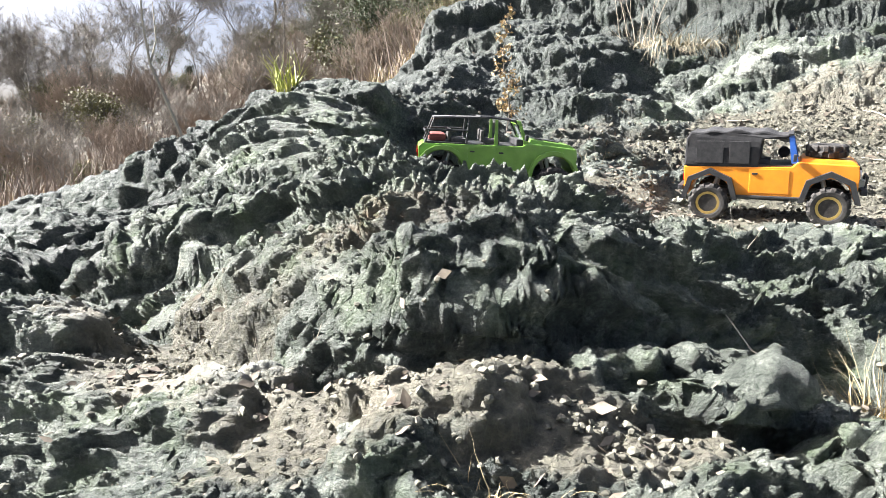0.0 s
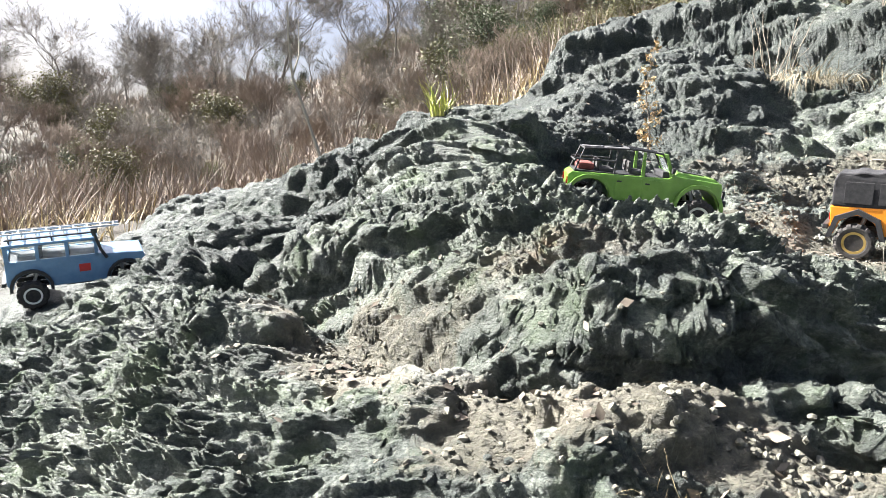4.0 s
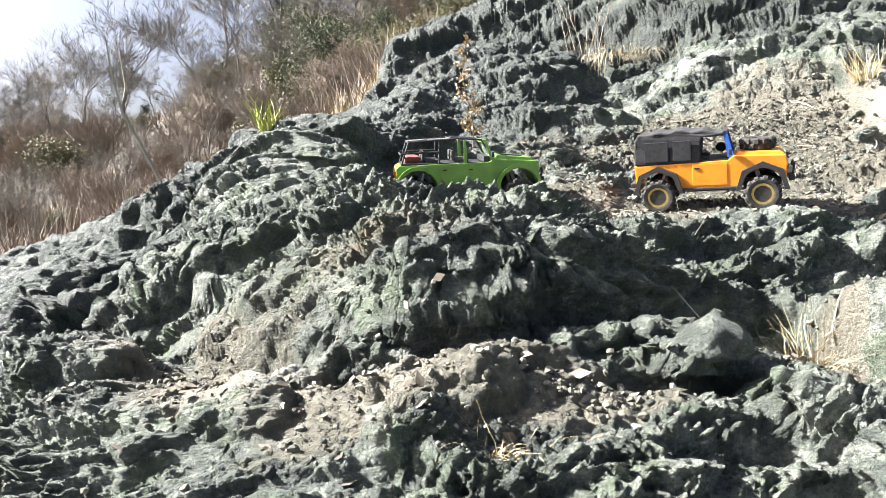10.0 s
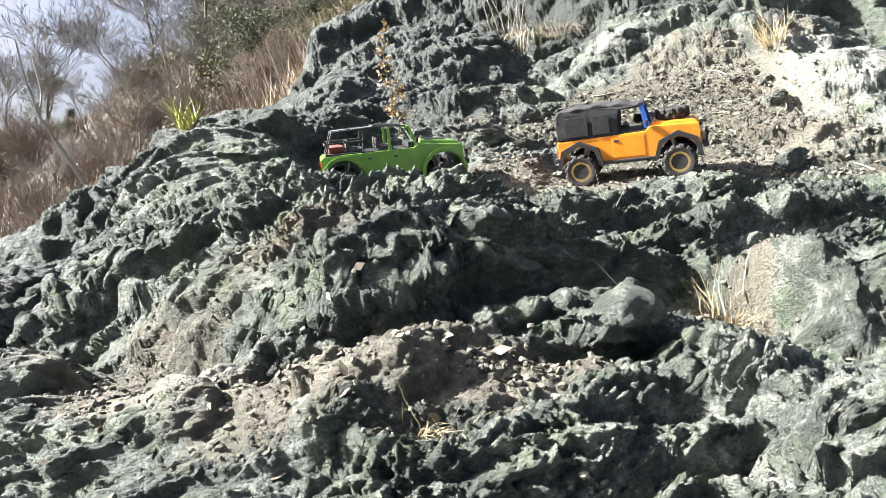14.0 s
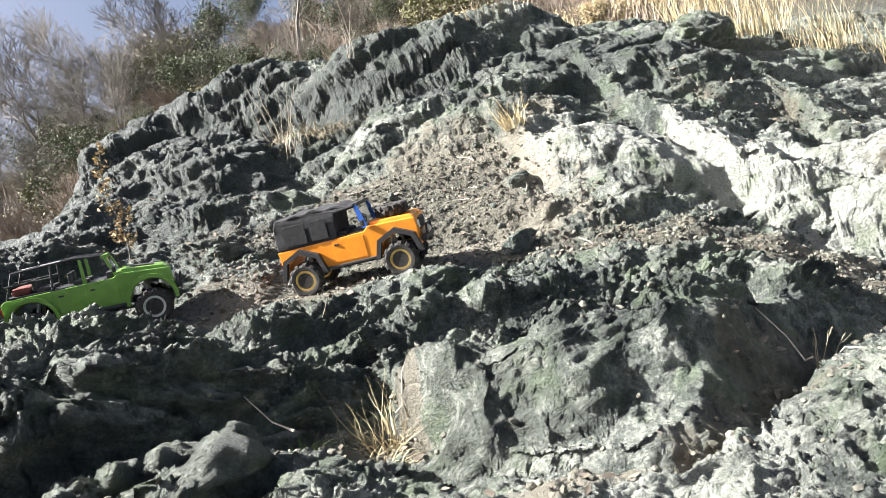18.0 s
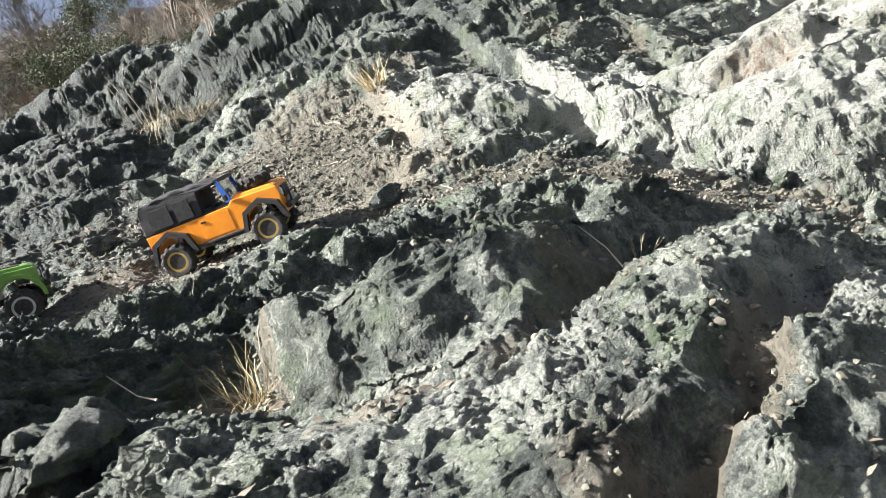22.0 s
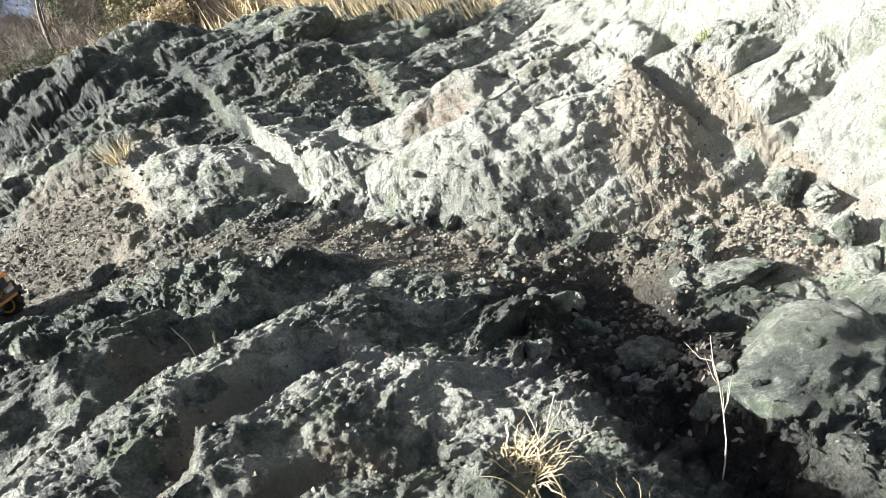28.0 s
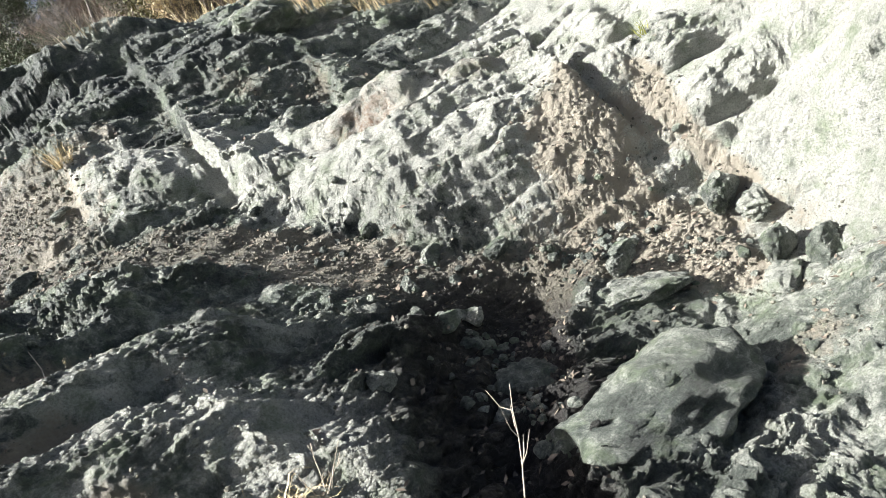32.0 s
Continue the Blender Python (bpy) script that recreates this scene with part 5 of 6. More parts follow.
boulder(2.64, 1.98, 0.09, 1, 0.25, "pale boulder at the foot of the big block", (1.0, 0.8, 0.9), 5)
boulder(2.50, 2.02, 0.08, 3, 0.25, "pale boulder at the foot of the big block", (1.2, 0.8, 0.8), 45)
boulder(2.86, 1.72, 0.10, 3, 0.25, "pale boulder beside the worn track", (1.1, 0.8, 0.9), 25)
boulder(2.98, 1.50, 0.13, 0, 0.25, "grey boulder beside the worn track", (1.1, 0.8, 0.8), 15)
boulder(3.22, 1.40, 0.16, 2, 0.25, "grey boulder under the overhang", (1.0, 0.9, 0.8), 15)
boulder(2.80, 1.36, 0.12, 0, 0.25, "grey boulder at the head of the gully", (1.1, 0.8, 0.8), 75)
boulder(2.78, 1.02, 0.13, 0, 0.3, "grey boulder low in the gully", (1.1, 0.9, 0.7), 10)
boulder(2.92, 1.18, 0.12, 3, 0.3, "pale boulder low in the gully", (1.1, 0.9, 0.7), 70)
boulder(2.40, 0.62, 0.12, 1, 0.3, "whitish upright boulder at the slab's edge", (0.7, 0.8, 1.3), 15)
boulder(2.06, 2.20, 0.13, 4, 0.3, "dark rounded boulder beside the track", (1.3, 0.8, 0.7), 5)
boulder(1.50, 2.12, 0.14, 0, 0.3, "grey lump of rock beside the worn track", (1.3, 0.8, 0.7), 20)
boulder(0.55, 2.66, 0.15, 0, 0.3, "grey lump of rock on the dirt", (1.2, 0.8, 0.7), 0)
boulder(1.75, 2.58, 0.10, 2, 0.35, "grey lump of rock on the dirt", (1.3, 0.8, 0.7), 20)


RUBBLE = []


def heap(hx, hy, rx, ry, count, small, large):
    """Loose stones gathered round a place: how far they reach, how many, their sizes."""
    for _ in range(count):
        x, y, size = ROLL.gauss(hx, rx * 0.6), ROLL.gauss(hy, ry * 0.6), small + (large - small) * ROLL.random() ** 2
        if size > 0.022:
            lay_stone("stone", ROLL.choice(SMALL), x, y, size, 0.25, group="loose stones")
        else:
            RUBBLE.append((x, y, size))


heap(3.60, 1.24, 0.30, 0.10, 50, 0.025, 0.07)
heap(3.86, 0.95, 0.16, 0.28, 26, 0.03, 0.08)
heap(2.75, 1.72, 0.34, 0.10, 30, 0.02, 0.06)
heap(3.05, 1.42, 0.25, 0.10, 22, 0.02, 0.07)
heap(2.92, 1.02, 0.20, 0.16, 26, 0.03, 0.07)
heap(2.72, 0.66, 0.10, 0.30, 24, 0.03, 0.06)
heap(3.40, 0.22, 0.40, 0.16, 30, 0.03, 0.08)
heap(1.45, 2.40, 0.50, 0.22, 34, 0.015, 0.05)
heap(2.05, 2.05, 0.35, 0.14, 26, 0.015, 0.05)
heap(1.55, 2.85, 0.45, 0.16, 20, 0.015, 0.05)
heap(1.15, 0.38, 0.35, 0.04, 24, 0.010, 0.026)
heap(1.55, 0.55, 0.25, 0.05, 18, 0.010, 0.026)
heap(1.66, 0.31, 0.12, 0.05, 20, 0.010, 0.028)
heap(1.20, 0.76, 0.40, 0.04, 14, 0.010, 0.026)
heap(0.74, 1.12, 0.10, 0.10, 16, 0.012, 0.03)
heap(0.22, 0.92, 0.14, 0.05, 26, 0.008, 0.024)
heap(-0.02, 1.02, 0.20, 0.05, 14, 0.010, 0.028)
heap(-0.55, 1.38, 0.16, 0.16, 18, 0.010, 0.03)
heap(-0.2, 0.9, 0.16, 0.05, 12, 0.010, 0.026)
for _ in range(46):
    lay_stone("stone", SMALL[4], ROLL.gauss(2.76, 0.10), ROLL.gauss(0.72, 0.24), 0.03 + 0.06 * ROLL.random() ** 2, 0.2, "dark stone lying in the gully", "dark gully stones")

# gravel in the dirt pockets, one layer
GRIT = [stone_mesh(300 + k, 1, pebble_mat, 0.8, 0.1) for k in range(5)]
gv, gf = [], []
tries = np.random.default_rng(5)
cx, cy = tries.uniform(-1.1, 4.4, 60000), tries.uniform(-0.1, 3.0, 60000)
kept = tries.random(60000) < dirt_cover(cx, cy) ** 1.5 + 0.02
for px, py, s in [(x, y, 0.005 + 0.020 * tries.random() ** 3) for x, y in list(zip(cx[kept].tolist(), cy[kept].tolist()))[:9500]] + RUBBLE:
    at, n = drop(px, py)
    spin = Matrix.Rotation(tries.uniform(0, 6.28), 3, Vector((0.3, 0.2, 1)).normalized())
    src = GRIT[int(tries.integers(5))]
    k0 = len(gv)
    gv += [at + n * s * 0.2 + spin @ v.co * s for v in src.vertices]
    gf += [[k0 + i for i in f.vertices] for f in src.polygons]
tagged(new("gravel", mesh_of("gravel", gv, gf, pebble_mat)), "brown-grey gravel and grit in the dirt pockets", "gravel", kind="stuff")

# dead leaves and bits of bark
lv, lf = [], []
cx, cy = tries.uniform(-1.0, 4.2, 60000), tries.uniform(0.1, 4.8, 60000)
kept = tries.random(60000) < dirt_cover(cx, cy) ** 2 + 0.015 + spot(cx, cy, 2.80, 0.72, 0.2, 0.42, -20)
for px, py in list(zip(cx[kept].tolist(), cy[kept].tolist()))[:1900]:
    at, n = drop(px, py)
    s = tries.uniform(0.006, 0.020)
    a = Vector((tries.normal(), tries.normal(), 0.35 * tries.normal())).normalized() * s
    b = n.cross(a).normalized() * s * tries.uniform(0.3, 0.6)
    c, k0 = at + n * 0.004, len(lv)
    lv += [c - a, c + b + n * s * 0.15, c + a + n * s * 0.3, c - b + n * s * 0.2]
    lf += [[k0, k0 + 1, k0 + 2], [k0, k0 + 2, k0 + 3]]
tagged(new("leaf_litter", mesh_of("leaf_litter", lv, lf, litter_mat)), "brown dead leaves and bark crumbs on the dirt", "leaf litter", kind="stuff")


def blade(verts, faces, foot, way, length, width, droop, parts=4, wave=0.0):
    """A grass blade: a folded strip that narrows and bends over."""
    side = way.cross(Vector((0, 0, 1)))
    side = side.normalized() if side.length > 0.01 else Vector((1, 0, 0))
    p, d, k0 = foot.copy(), way.normalized(), len(verts)
    for k in range(parts + 1):
        w = width * (1 - 0.9 * k / parts)
        verts += [p - side * w, p + side * w]
        p = p + d * length / parts
        d = (d + Vector((ROLL.gauss(0, wave), ROLL.gauss(0, wave), -droop + ROLL.gauss(0, wave)))).normalized()
    for k in range(parts):
        i = k0 + 2 * k
        faces.append([i, i + 1, i + 3, i + 2])


def tuft(name, x, y, count, length, spread, material, label, category="grass", droop=0.15, width=0.0016, foot=0.03, seed=1, lift=0.0, up=1.0, single=True, hang=(0, 0), wave=0.14):
    """A tuft of blades with its root at the ground; each blade is a part, or all are one where they stand far off."""
    r = random.Random(seed)
    at, _ = drop(x, y)
    root = new(name, None)
    root.location = at + Vector((0, 0, lift - 0.012))
    verts, faces = [], []
    for _ in range(count):
        a, far = r.uniform(0, 6.2832), r.random() ** 0.5
        base = Vector((math.cos(a), math.sin(a), 0)) * foot * far
        lean = Vector((math.cos(a) + r.gauss(0, 0.4), math.sin(a) + r.gauss(0, 0.4), 0)) * spread * r.uniform(0.2, 1.1)
        blade(verts, faces, base, lean + Vector((hang[0] + r.gauss(0, 0.1), hang[1] + r.gauss(0, 0.1), up)), length * r.uniform(0.4, 1.1), width * r.uniform(0.6, 1.3), droop * r.uniform(0.2, 2.0), 7, wave)
        if single:
            new("blade", mesh_of("blade", verts, faces, material)).parent = root
            verts, faces = [], []
    if not single:
        tagged(new("thatch", mesh_of("thatch", verts, faces, material)), kind="stuff").parent = root
    return tagged(root, label, category)


def stems(name, x, y, count, length, spread, material, label, category, seed, radius=0.0016, twigs=3, foot=0.02, lift=0.0, way=(0, 0)):
    """Thin bare stems with side twigs, each a part."""
    r = random.Random(seed)
    root = new(name, None)
    root.location = drop(x, y)[0] + Vector((0, 0, lift - 0.012))
    for _ in range(count):
        a = r.uniform(0, 6.2832)
        p = Vector((math.cos(a), math.sin(a), 0)) * foot * r.random()
        d = (Vector((math.cos(a), math.sin(a), 0)) * spread * r.uniform(0.2, 1) + Vector((way[0], way[1], 1))).normalized()
        long, pts, bm = length * r.uniform(0.5, 1.1), [p.copy()], bmesh.new()
        for k in range(6):
            d = (d + Vector((r.gauss(0, 0.10), r.gauss(0, 0.10), r.gauss(0, 0.03)))).normalized()
            p = p + d * long / 6
            pts.append(p.copy())
        tube(bm, pts, radius, 5, radius * 0.4)
        for _ in range(twigs):
            k = r.randint(2, 5)
            e = (d + Vector((r.gauss(0, 0.7), r.gauss(0, 0.7), 0.3))).normalized()
            tube(bm, [pts[k], pts[k] + e * long * 0.08, pts[k] + (e + d * 0.5).normalized() * long * r.uniform(0.12, 0.25)], radius * 0.6, 4, radius * 0.25)
        part("stem", bm, material, root)
    return tagged(root, label, category)


tuft("green_tuft", -0.58, 2.62, 60, 0.17, 0.38, live_grass, "yellow-green grass tuft on the rock ridge", droop=0.10, width=0.004, foot=0.04, seed=21)
tuft("dry_tuft", 1.88, 2.78, 110, 0.19, 0.5, dry_grass, "dry tan grass tuft on the slope", droop=0.14, width=0.0022, foot=0.05, seed=22, single=False)
tuft("dry_tuft", 0.77, 1.27, 80, 0.19, 0.75, dry_grass, "tall dry straw-coloured grass beside the boulder", droop=0.10, width=0.0013, foot=0.05, seed=23)
tuft("fallen_grass", 0.70, 1.19, 110, 0.17, 1.4, dry_grass, "fallen dry straw on the dirt", droop=0.30, width=0.0012, foot=0.08, seed=24, up=0.45)
tuft("dry_tuft", 0.02, 0.84, 60, 0.10, 1.1, dry_grass, "small dry straw-coloured grass tuft among gravel", droop=0.22, width=0.0010, foot=0.04, seed=25, up=0.7)
tuft("dry_tuft", 0.10, 0.83, 34, 0.08, 1.3, dry_grass, "small dry straw-coloured grass tuft among gravel", droop=0.22, width=0.0010, foot=0.04, seed=26, up=0.6)
for k, (x, y, n, long, hx, hy) in enumerate([(2.00, 0.16, 60, 0.17, 0.0, -0.2), (1.97, 0.06, 70, 0.19, 0.2, -0.4), (1.94, -0.04, 80, 0.20, 0.3, -0.5), (2.02, -0.10, 60, 0.19, 0.4, -0.3), (1.92, -0.14, 60, 0.18, 0.2, -0.3), (2.06, 0.18, 40, 0.13, 0.1, 0.0)]):
    tuft("dry_clump", x, y, n, long, 0.9, dry_grass, "large tangle of pale curled dry grass over the slab's edge", droop=0.22, width=0.0022, foot=0.05, seed=27 + k, up=0.5, hang=(hx, hy), wave=0.42)
tuft("dry_tuft", 0.48, 2.55, 16, 0.12, 0.5, grey_grass, "sparse dry stalks on the dirt", droop=0.08, width=0.0013, foot=0.06, seed=37)
tuft("dry_tuft", 0.36, 1.98, 20, 0.10, 1.0, dry_grass, "sparse dry stalks on the rock bench", droop=0.15, width=0.0012, foot=0.06, seed=38, up=0.5)
tuft("dry_tuft", 3.12, 1.96, 60, 0.08, 0.8, dry_grass, "short rusty dry grass on the ledge", droop=0.2, width=0.0016, foot=0.10, seed=30, up=0.6)
tuft("dry_tuft", 3.80, 1.86, 90, 0.10, 0.9, dry_grass, "dry grass on the upper ledge", droop=0.2, width=0.002, foot=0.16, seed=31, up=0.6, single=False)
tuft("green_tuft", 4.36, 1.40, 40, 0.09, 0.9, live_grass, "green weed on the pale cliff", droop=0.15, width=0.003, foot=0.04, seed=32)
tuft("green_weed", 0.60, 1.30, 44, 0.085, 0.9, weed_green, "small green weed in the dirt", "weed", droop=0.2, width=0.0035, foot=0.035, seed=33)
tuft("grass_heap", 1.16, 3.92, 620, 0.24, 1.5, grey_grass, "heap of dead brown grass on the rocks", droop=0.35, width=0.0024, foot=0.24, seed=34, lift=0.05, up=0.55, single=False)
tuft("dry_tuft", 1.55, 3.75, 40, 0.20, 0.5, grey_grass, "thin dry grass on the rocks", droop=0.1, width=0.002, foot=0.15, seed=35, single=False)
tuft("dry_tuft", 2.4, 3.8, 60, 0.22, 0.5, grey_grass, "thin dry grass on the rocks", droop=0.1, width=0.0025, foot=0.2, seed=36, single=False)
for k, (x, y, tall, n) in enumerate([(3.75, 3.35, 0.45, 190), (4.05, 3.2, 0.42, 170), (3.55, 3.6, 0.45, 150), (4.4, 3.1, 0.36, 130)]):
    tuft("tall_dry_grass", x, y, n, tall, 0.25, dry_grass, "tall pale dry grass stalks on the ridge", droop=0.04, width=0.0024, foot=0.20, seed=40 + k, single=False)
stems("tall_stalks", 1.0, 3.95, 7, 0.45, 0.3, pale_bark, "tall thin bare stalks rising from the grass heap", "stalks", 51, 0.003, 3, 0.12)
stems("tall_stalks", 1.5, 3.95, 4, 0.42, 0.25, pale_bark, "tall thin bare stalks on the ridge", "stalks", 52, 0.003, 2, 0.12)
stems("dead_stem", 2.45, 0.12, 1, 0.42, 0.05, stick_mat, "bleached dead stem standing in the gully", "dead plant", 53, 0.0026, 6, way=(0.42, -0.2))
stems("dead_stem", 2.10, 0.22, 4, 0.17, 0.5, stick_mat, "bleached dead stems on the slab", "dead plant", 54, 0.0020, 4, way=(0.35, -0.15))
stems("dead_stem", -0.36, 1.30, 2, 0.13, 0.5, stick_mat, "thin bleached dead stem against the dark face", "dead plant", 55, 0.0012, 3)
stems("dead_stem", -0.27, 1.20, 1, 0.12, 0.9, stick_mat, "thin bleached dead stem against the dark face", "dead plant", 56, 0.0010, 3)
stems("dry_stalks", 1.62, 1.04, 7, 0.15, 0.9, grey_grass, "thin dry stalks in the gully", "dead plant", 57, 0.0013, 2, 0.05)
stems("dry_stalks", 0.75, 1.86, 6, 0.13, 0.8, stick_mat, "thin dry stalks on the dirt", "dead plant", 58, 0.0011, 2, 0.05)

# sapling that keeps its brown leaves
sap_at = drop(0.21, 2.75)[0]
sapling = tagged(new("sapling", None), "small upright sapling with dry brown leaves", "sapling")
sapling.location = sap_at + Vector((0, 0, -0.01))
r = random.Random(61)
bm, leaves_v, leaves_f = bmesh.new(), [], []
spinal = [Vector((0.012 * math.sin(k * 0.9), 0.008 * math.cos(k * 1.3), 0.056 * k)) for k in range(9)]
tube(bm, spinal, 0.0035, 6, 0.001)
twig_bm = bmesh.new()
for k in range(34):
    u = r.uniform(1.0, 8.0)
    p = spinal[int(u)].lerp(spinal[min(int(u) + 1, 8)], u % 1)
    d = Vector((r.gauss(0, 1), r.gauss(0, 1), 0.9)).normalized()
    far = 0.065 * (1.15 - u / 10)
    tube(twig_bm, [p, p + d * far * 0.5, p + d * far + Vector((0, 0, 0.01))], 0.0011, 4, 0.0005)
    for _ in range(8):
        c = p + d * far * r.uniform(0.35, 1.1) + Vector((r.gauss(0, 0.006), r.gauss(0, 0.006), r.gauss(0, 0.006)))
        a = Vector((r.gauss(0, 1), r.gauss(0, 1), r.gauss(0, 1))).normalized() * r.uniform(0.007, 0.013)
        b = a.cross(Vector((r.gauss(0, 1), r.gauss(0, 1), r.gauss(0, 1)))).normalized() * a.length * 0.5
        up, k0 = a.cross(b).normalized() * a.length * 0.25, len(leaves_v)
        leaves_v += [c - a, c + b + up, c + a, c - b + up]
        leaves_f += [[k0, k0 + 1, k0 + 2], [k0, k0 + 2, k0 + 3]]
part("trunk", bm, wood_bark, sapling)
part("branchwork", twig_bm, wood_bark, sapling)
leaves = new("leaves", mesh_of("leaves", leaves_v, leaves_f, brown_leaf))
leaves.parent = sapling

# bleached sticks and roots lying about
for k in range(26):
    x, y = ROLL.choice([(1.55, 2.55), (1.4, 2.75), (1.85, 2.1), (1.62, 1.05), (0.72, 1.2), (1.72, 2.5), (1.2, 2.3)])
    x, y, a = ROLL.gauss(x, 0.14), ROLL.gauss(y, 0.12), ROLL.uniform(0, 3.14)
    long, pts = ROLL.uniform(0.05, 0.16), []
    for s in (-1, -0.4, 0.2, 1):
        at, _ = drop(x + math.cos(a + 0.25 * s) * s * long / 2, y + math.sin(a + 0.25 * s) * s * long / 2)
        pts.append(at)
    high = max(p.z for p in pts)
    mid = sum(pts, Vector()) / 4
    bm = tube(bmesh.new(), [p - mid + Vector((0, 0, 0.003 + 0.4 * (high - p.z))) for p in pts], ROLL.uniform(0.0015, 0.0035), 5, 0.001)
    stick = part("stick", bm, stick_mat)
    stick.location = mid
    tagged(stick, "bleached dry stick lying on the dirt", "stick", "loose sticks")


# ---- trees and brush on the hillside ----
def grow(r, p, d, length, radius, depth, bars, tips, bush=0.55, lift=0.12, kids=3):
    """A limb of four bent pieces that forks again; bars: (from, to, radii)."""
    for k in range(3):
        q = p + d * length / 3
        bars.append((p, q, max(radius, 0.004), max(radius * 0.82, 0.0035), depth))
        radius *= 0.82
        p = q
        d = (d + Vector((r.gauss(0, 0.16), r.gauss(0, 0.16), r.gauss(0, 0.10) + lift * 0.3))).normalized()
        if depth > 0 and k > 0 or depth > 2:
            for _ in range(kids if k == 2 else 1):
                e = (d + Vector((r.gauss(0, bush), r.gauss(0, bush), r.gauss(0, bush * 0.6) + lift))).normalized()
                grow(r, p, e, length * r.uniform(0.5, 0.8), radius * 0.62, depth - 1, bars, tips, bush, lift, kids)
    if depth <= 1:
        tips.append(p)


def bars_mesh(name, bars, material, sides=4):
    verts, faces = [], []
    for p, q, r0, r1, _ in bars:
        d = (q - p).normalized()
        a = d.orthogonal().normalized()
        b = d.cross(a)
        k0 = len(verts)
        for c, rad in ((p, r0), (q, r1)):
            verts += [c + (a * math.cos(6.2832 * i / sides) + b * math.sin(6.2832 * i / sides)) * rad for i in range(sides)]
        faces += [[k0 + i, k0 + (i + 1) % sides, k0 + sides + (i + 1) % sides, k0 + sides + i] for i in range(sides)]
    return mesh_of(name, verts, faces, material)


def leaf_mesh(name, r, tips, each, reach, size, material):
    verts, faces = [], []
    for t in tips:
        for _ in range(each):
            c = t + Vector((r.gauss(0, reach), r.gauss(0, reach), r.gauss(0, reach * 0.8)))
            a = Vector((r.gauss(0, 1), r.gauss(0, 1), r.gauss(0, 0.7))).normalized() * size * r.uniform(0.6, 1.4)
            b = a.cross(Vector((r.gauss(0, 1), r.gauss(0, 1), r.gauss(0, 1)))).normalized() * a.length * 0.55
            k0 = len(verts)
            verts += [c - a, c + b, c + a, c - b]
            faces.append([k0, k0 + 1, k0 + 2, k0 + 3])
    return mesh_of(name, verts, faces, material)


def tree(name, seed, height, label, bark, leaf=None, depth=4, each=5, reach=0.12, size=0.05, bush=0.5, lift=0.12, trunks=1, group="trees on the hillside"):
    """A tree about as tall as height: trunk with limbs, and a crown of twigs or leaves."""
    r = random.Random(seed)
    bars, tips = [], []
    for k in range(trunks):
        d = Vector((r.gauss(0, 0.10 + 0.12 * (trunks > 1)), r.gauss(0, 0.10 + 0.12 * (trunks > 1)), 1)).normalized()
        grow(r, Vector((0, 0, -0.1)), d, height * 0.42, height * 0.013, depth, bars, tips, bush, lift)
    top = max(q.z for _, q, _, _, _ in bars)
    k = height / top
    bars = [(p * k, q * k, a * k, b * k, n) for p, q, a, b, n in bars]
    tips = [t * k for t in tips]
    root = new(name, None)
    trunk = new("trunk", bars_mesh("trunk", [b for b in bars if b[4] >= depth - 1], bark, 6))
    trunk.parent = root
    fine = [b for b in bars if b[4] < depth - 1]
    if leaf:
        limbs = tagged(new("branchwork", bars_mesh("branchwork", fine, bark, 3)), kind="stuff")
        limbs.parent = root
        crown = new("crown", leaf_mesh("crown", r, tips, each, reach, size, leaf))
    else:
        crown = new("crown", bars_mesh("crown", fine, bark, 3))
    crown.parent = root
    return tagged(root, label, "shrub" if "shrub" in name else "tree", group)


def hill_pose(az, dist, size=1.0, turn=0.0, tip=0.0):
    x, y = dist * math.sin(radians(az)), dist * math.cos(radians(az))
    z = float(plan(np.array([x]), np.array([y]))[0])
    return Matrix.Translation((x, y, z)) @ Matrix.Rotation(radians(tip), 4, "Y") @ Matrix.Rotation(radians(turn), 4, "Z") @ Matrix.Scale(size, 4)


KINDS = {
    "bare": [tree("bare_tree", 71 + k, 4.0, "bare grey-brown tree with fine branches on the hillside", wood_bark, None, 5, bush=0.5) for k in range(3)],
    "forked": [tree("bare_tree", 81, 4.0, "large bare forked tree on the hillside", wood_bark, None, 5, trunks=2, bush=0.45)],
    "evergreen": [tree("evergreen_tree", 91 + k, 3.0, "dark evergreen tree on the hillside", wood_bark, foliage, 4, 10, 0.15, 0.032, 0.45, 0.2) for k in range(2)],
    "olive": [tree("olive_shrub", 95 + k, 1.4, "olive-green shrub on the hillside", wood_bark, olive_foliage, 4, 4, 0.07, 0.026, 0.6, 0.1, 3, "shrubs on the hillside") for k in range(2)],
    "twiggy": [tree("brown_shrub", 101 + k, 1.5, "leafless red-brown shrub on the hillside", hazed_twig, None, 4, bush=0.5, lift=0.25, trunks=4, group="shrubs on the hillside") for k in range(3)],
    "tan": [tree("tan_shrub", 111 + k, 1.0, "dry tan shrub on the bank", hazed_twig, dry_grass, 4, 3, 0.05, 0.022, 0.5, 0.2, 3, "shrubs on the hillside") for k in range(2)],
}
used = set()


def plant(kind, az, dist, size, tip=0.0):
    source = ROLL.choice(KINDS[kind])
    m = hill_pose(az, dist, size, ROLL.uniform(0, 360), tip)
    if source in used:
        copy_thing(source, m)
    else:
        used.add(source)
        source.matrix_basis = m


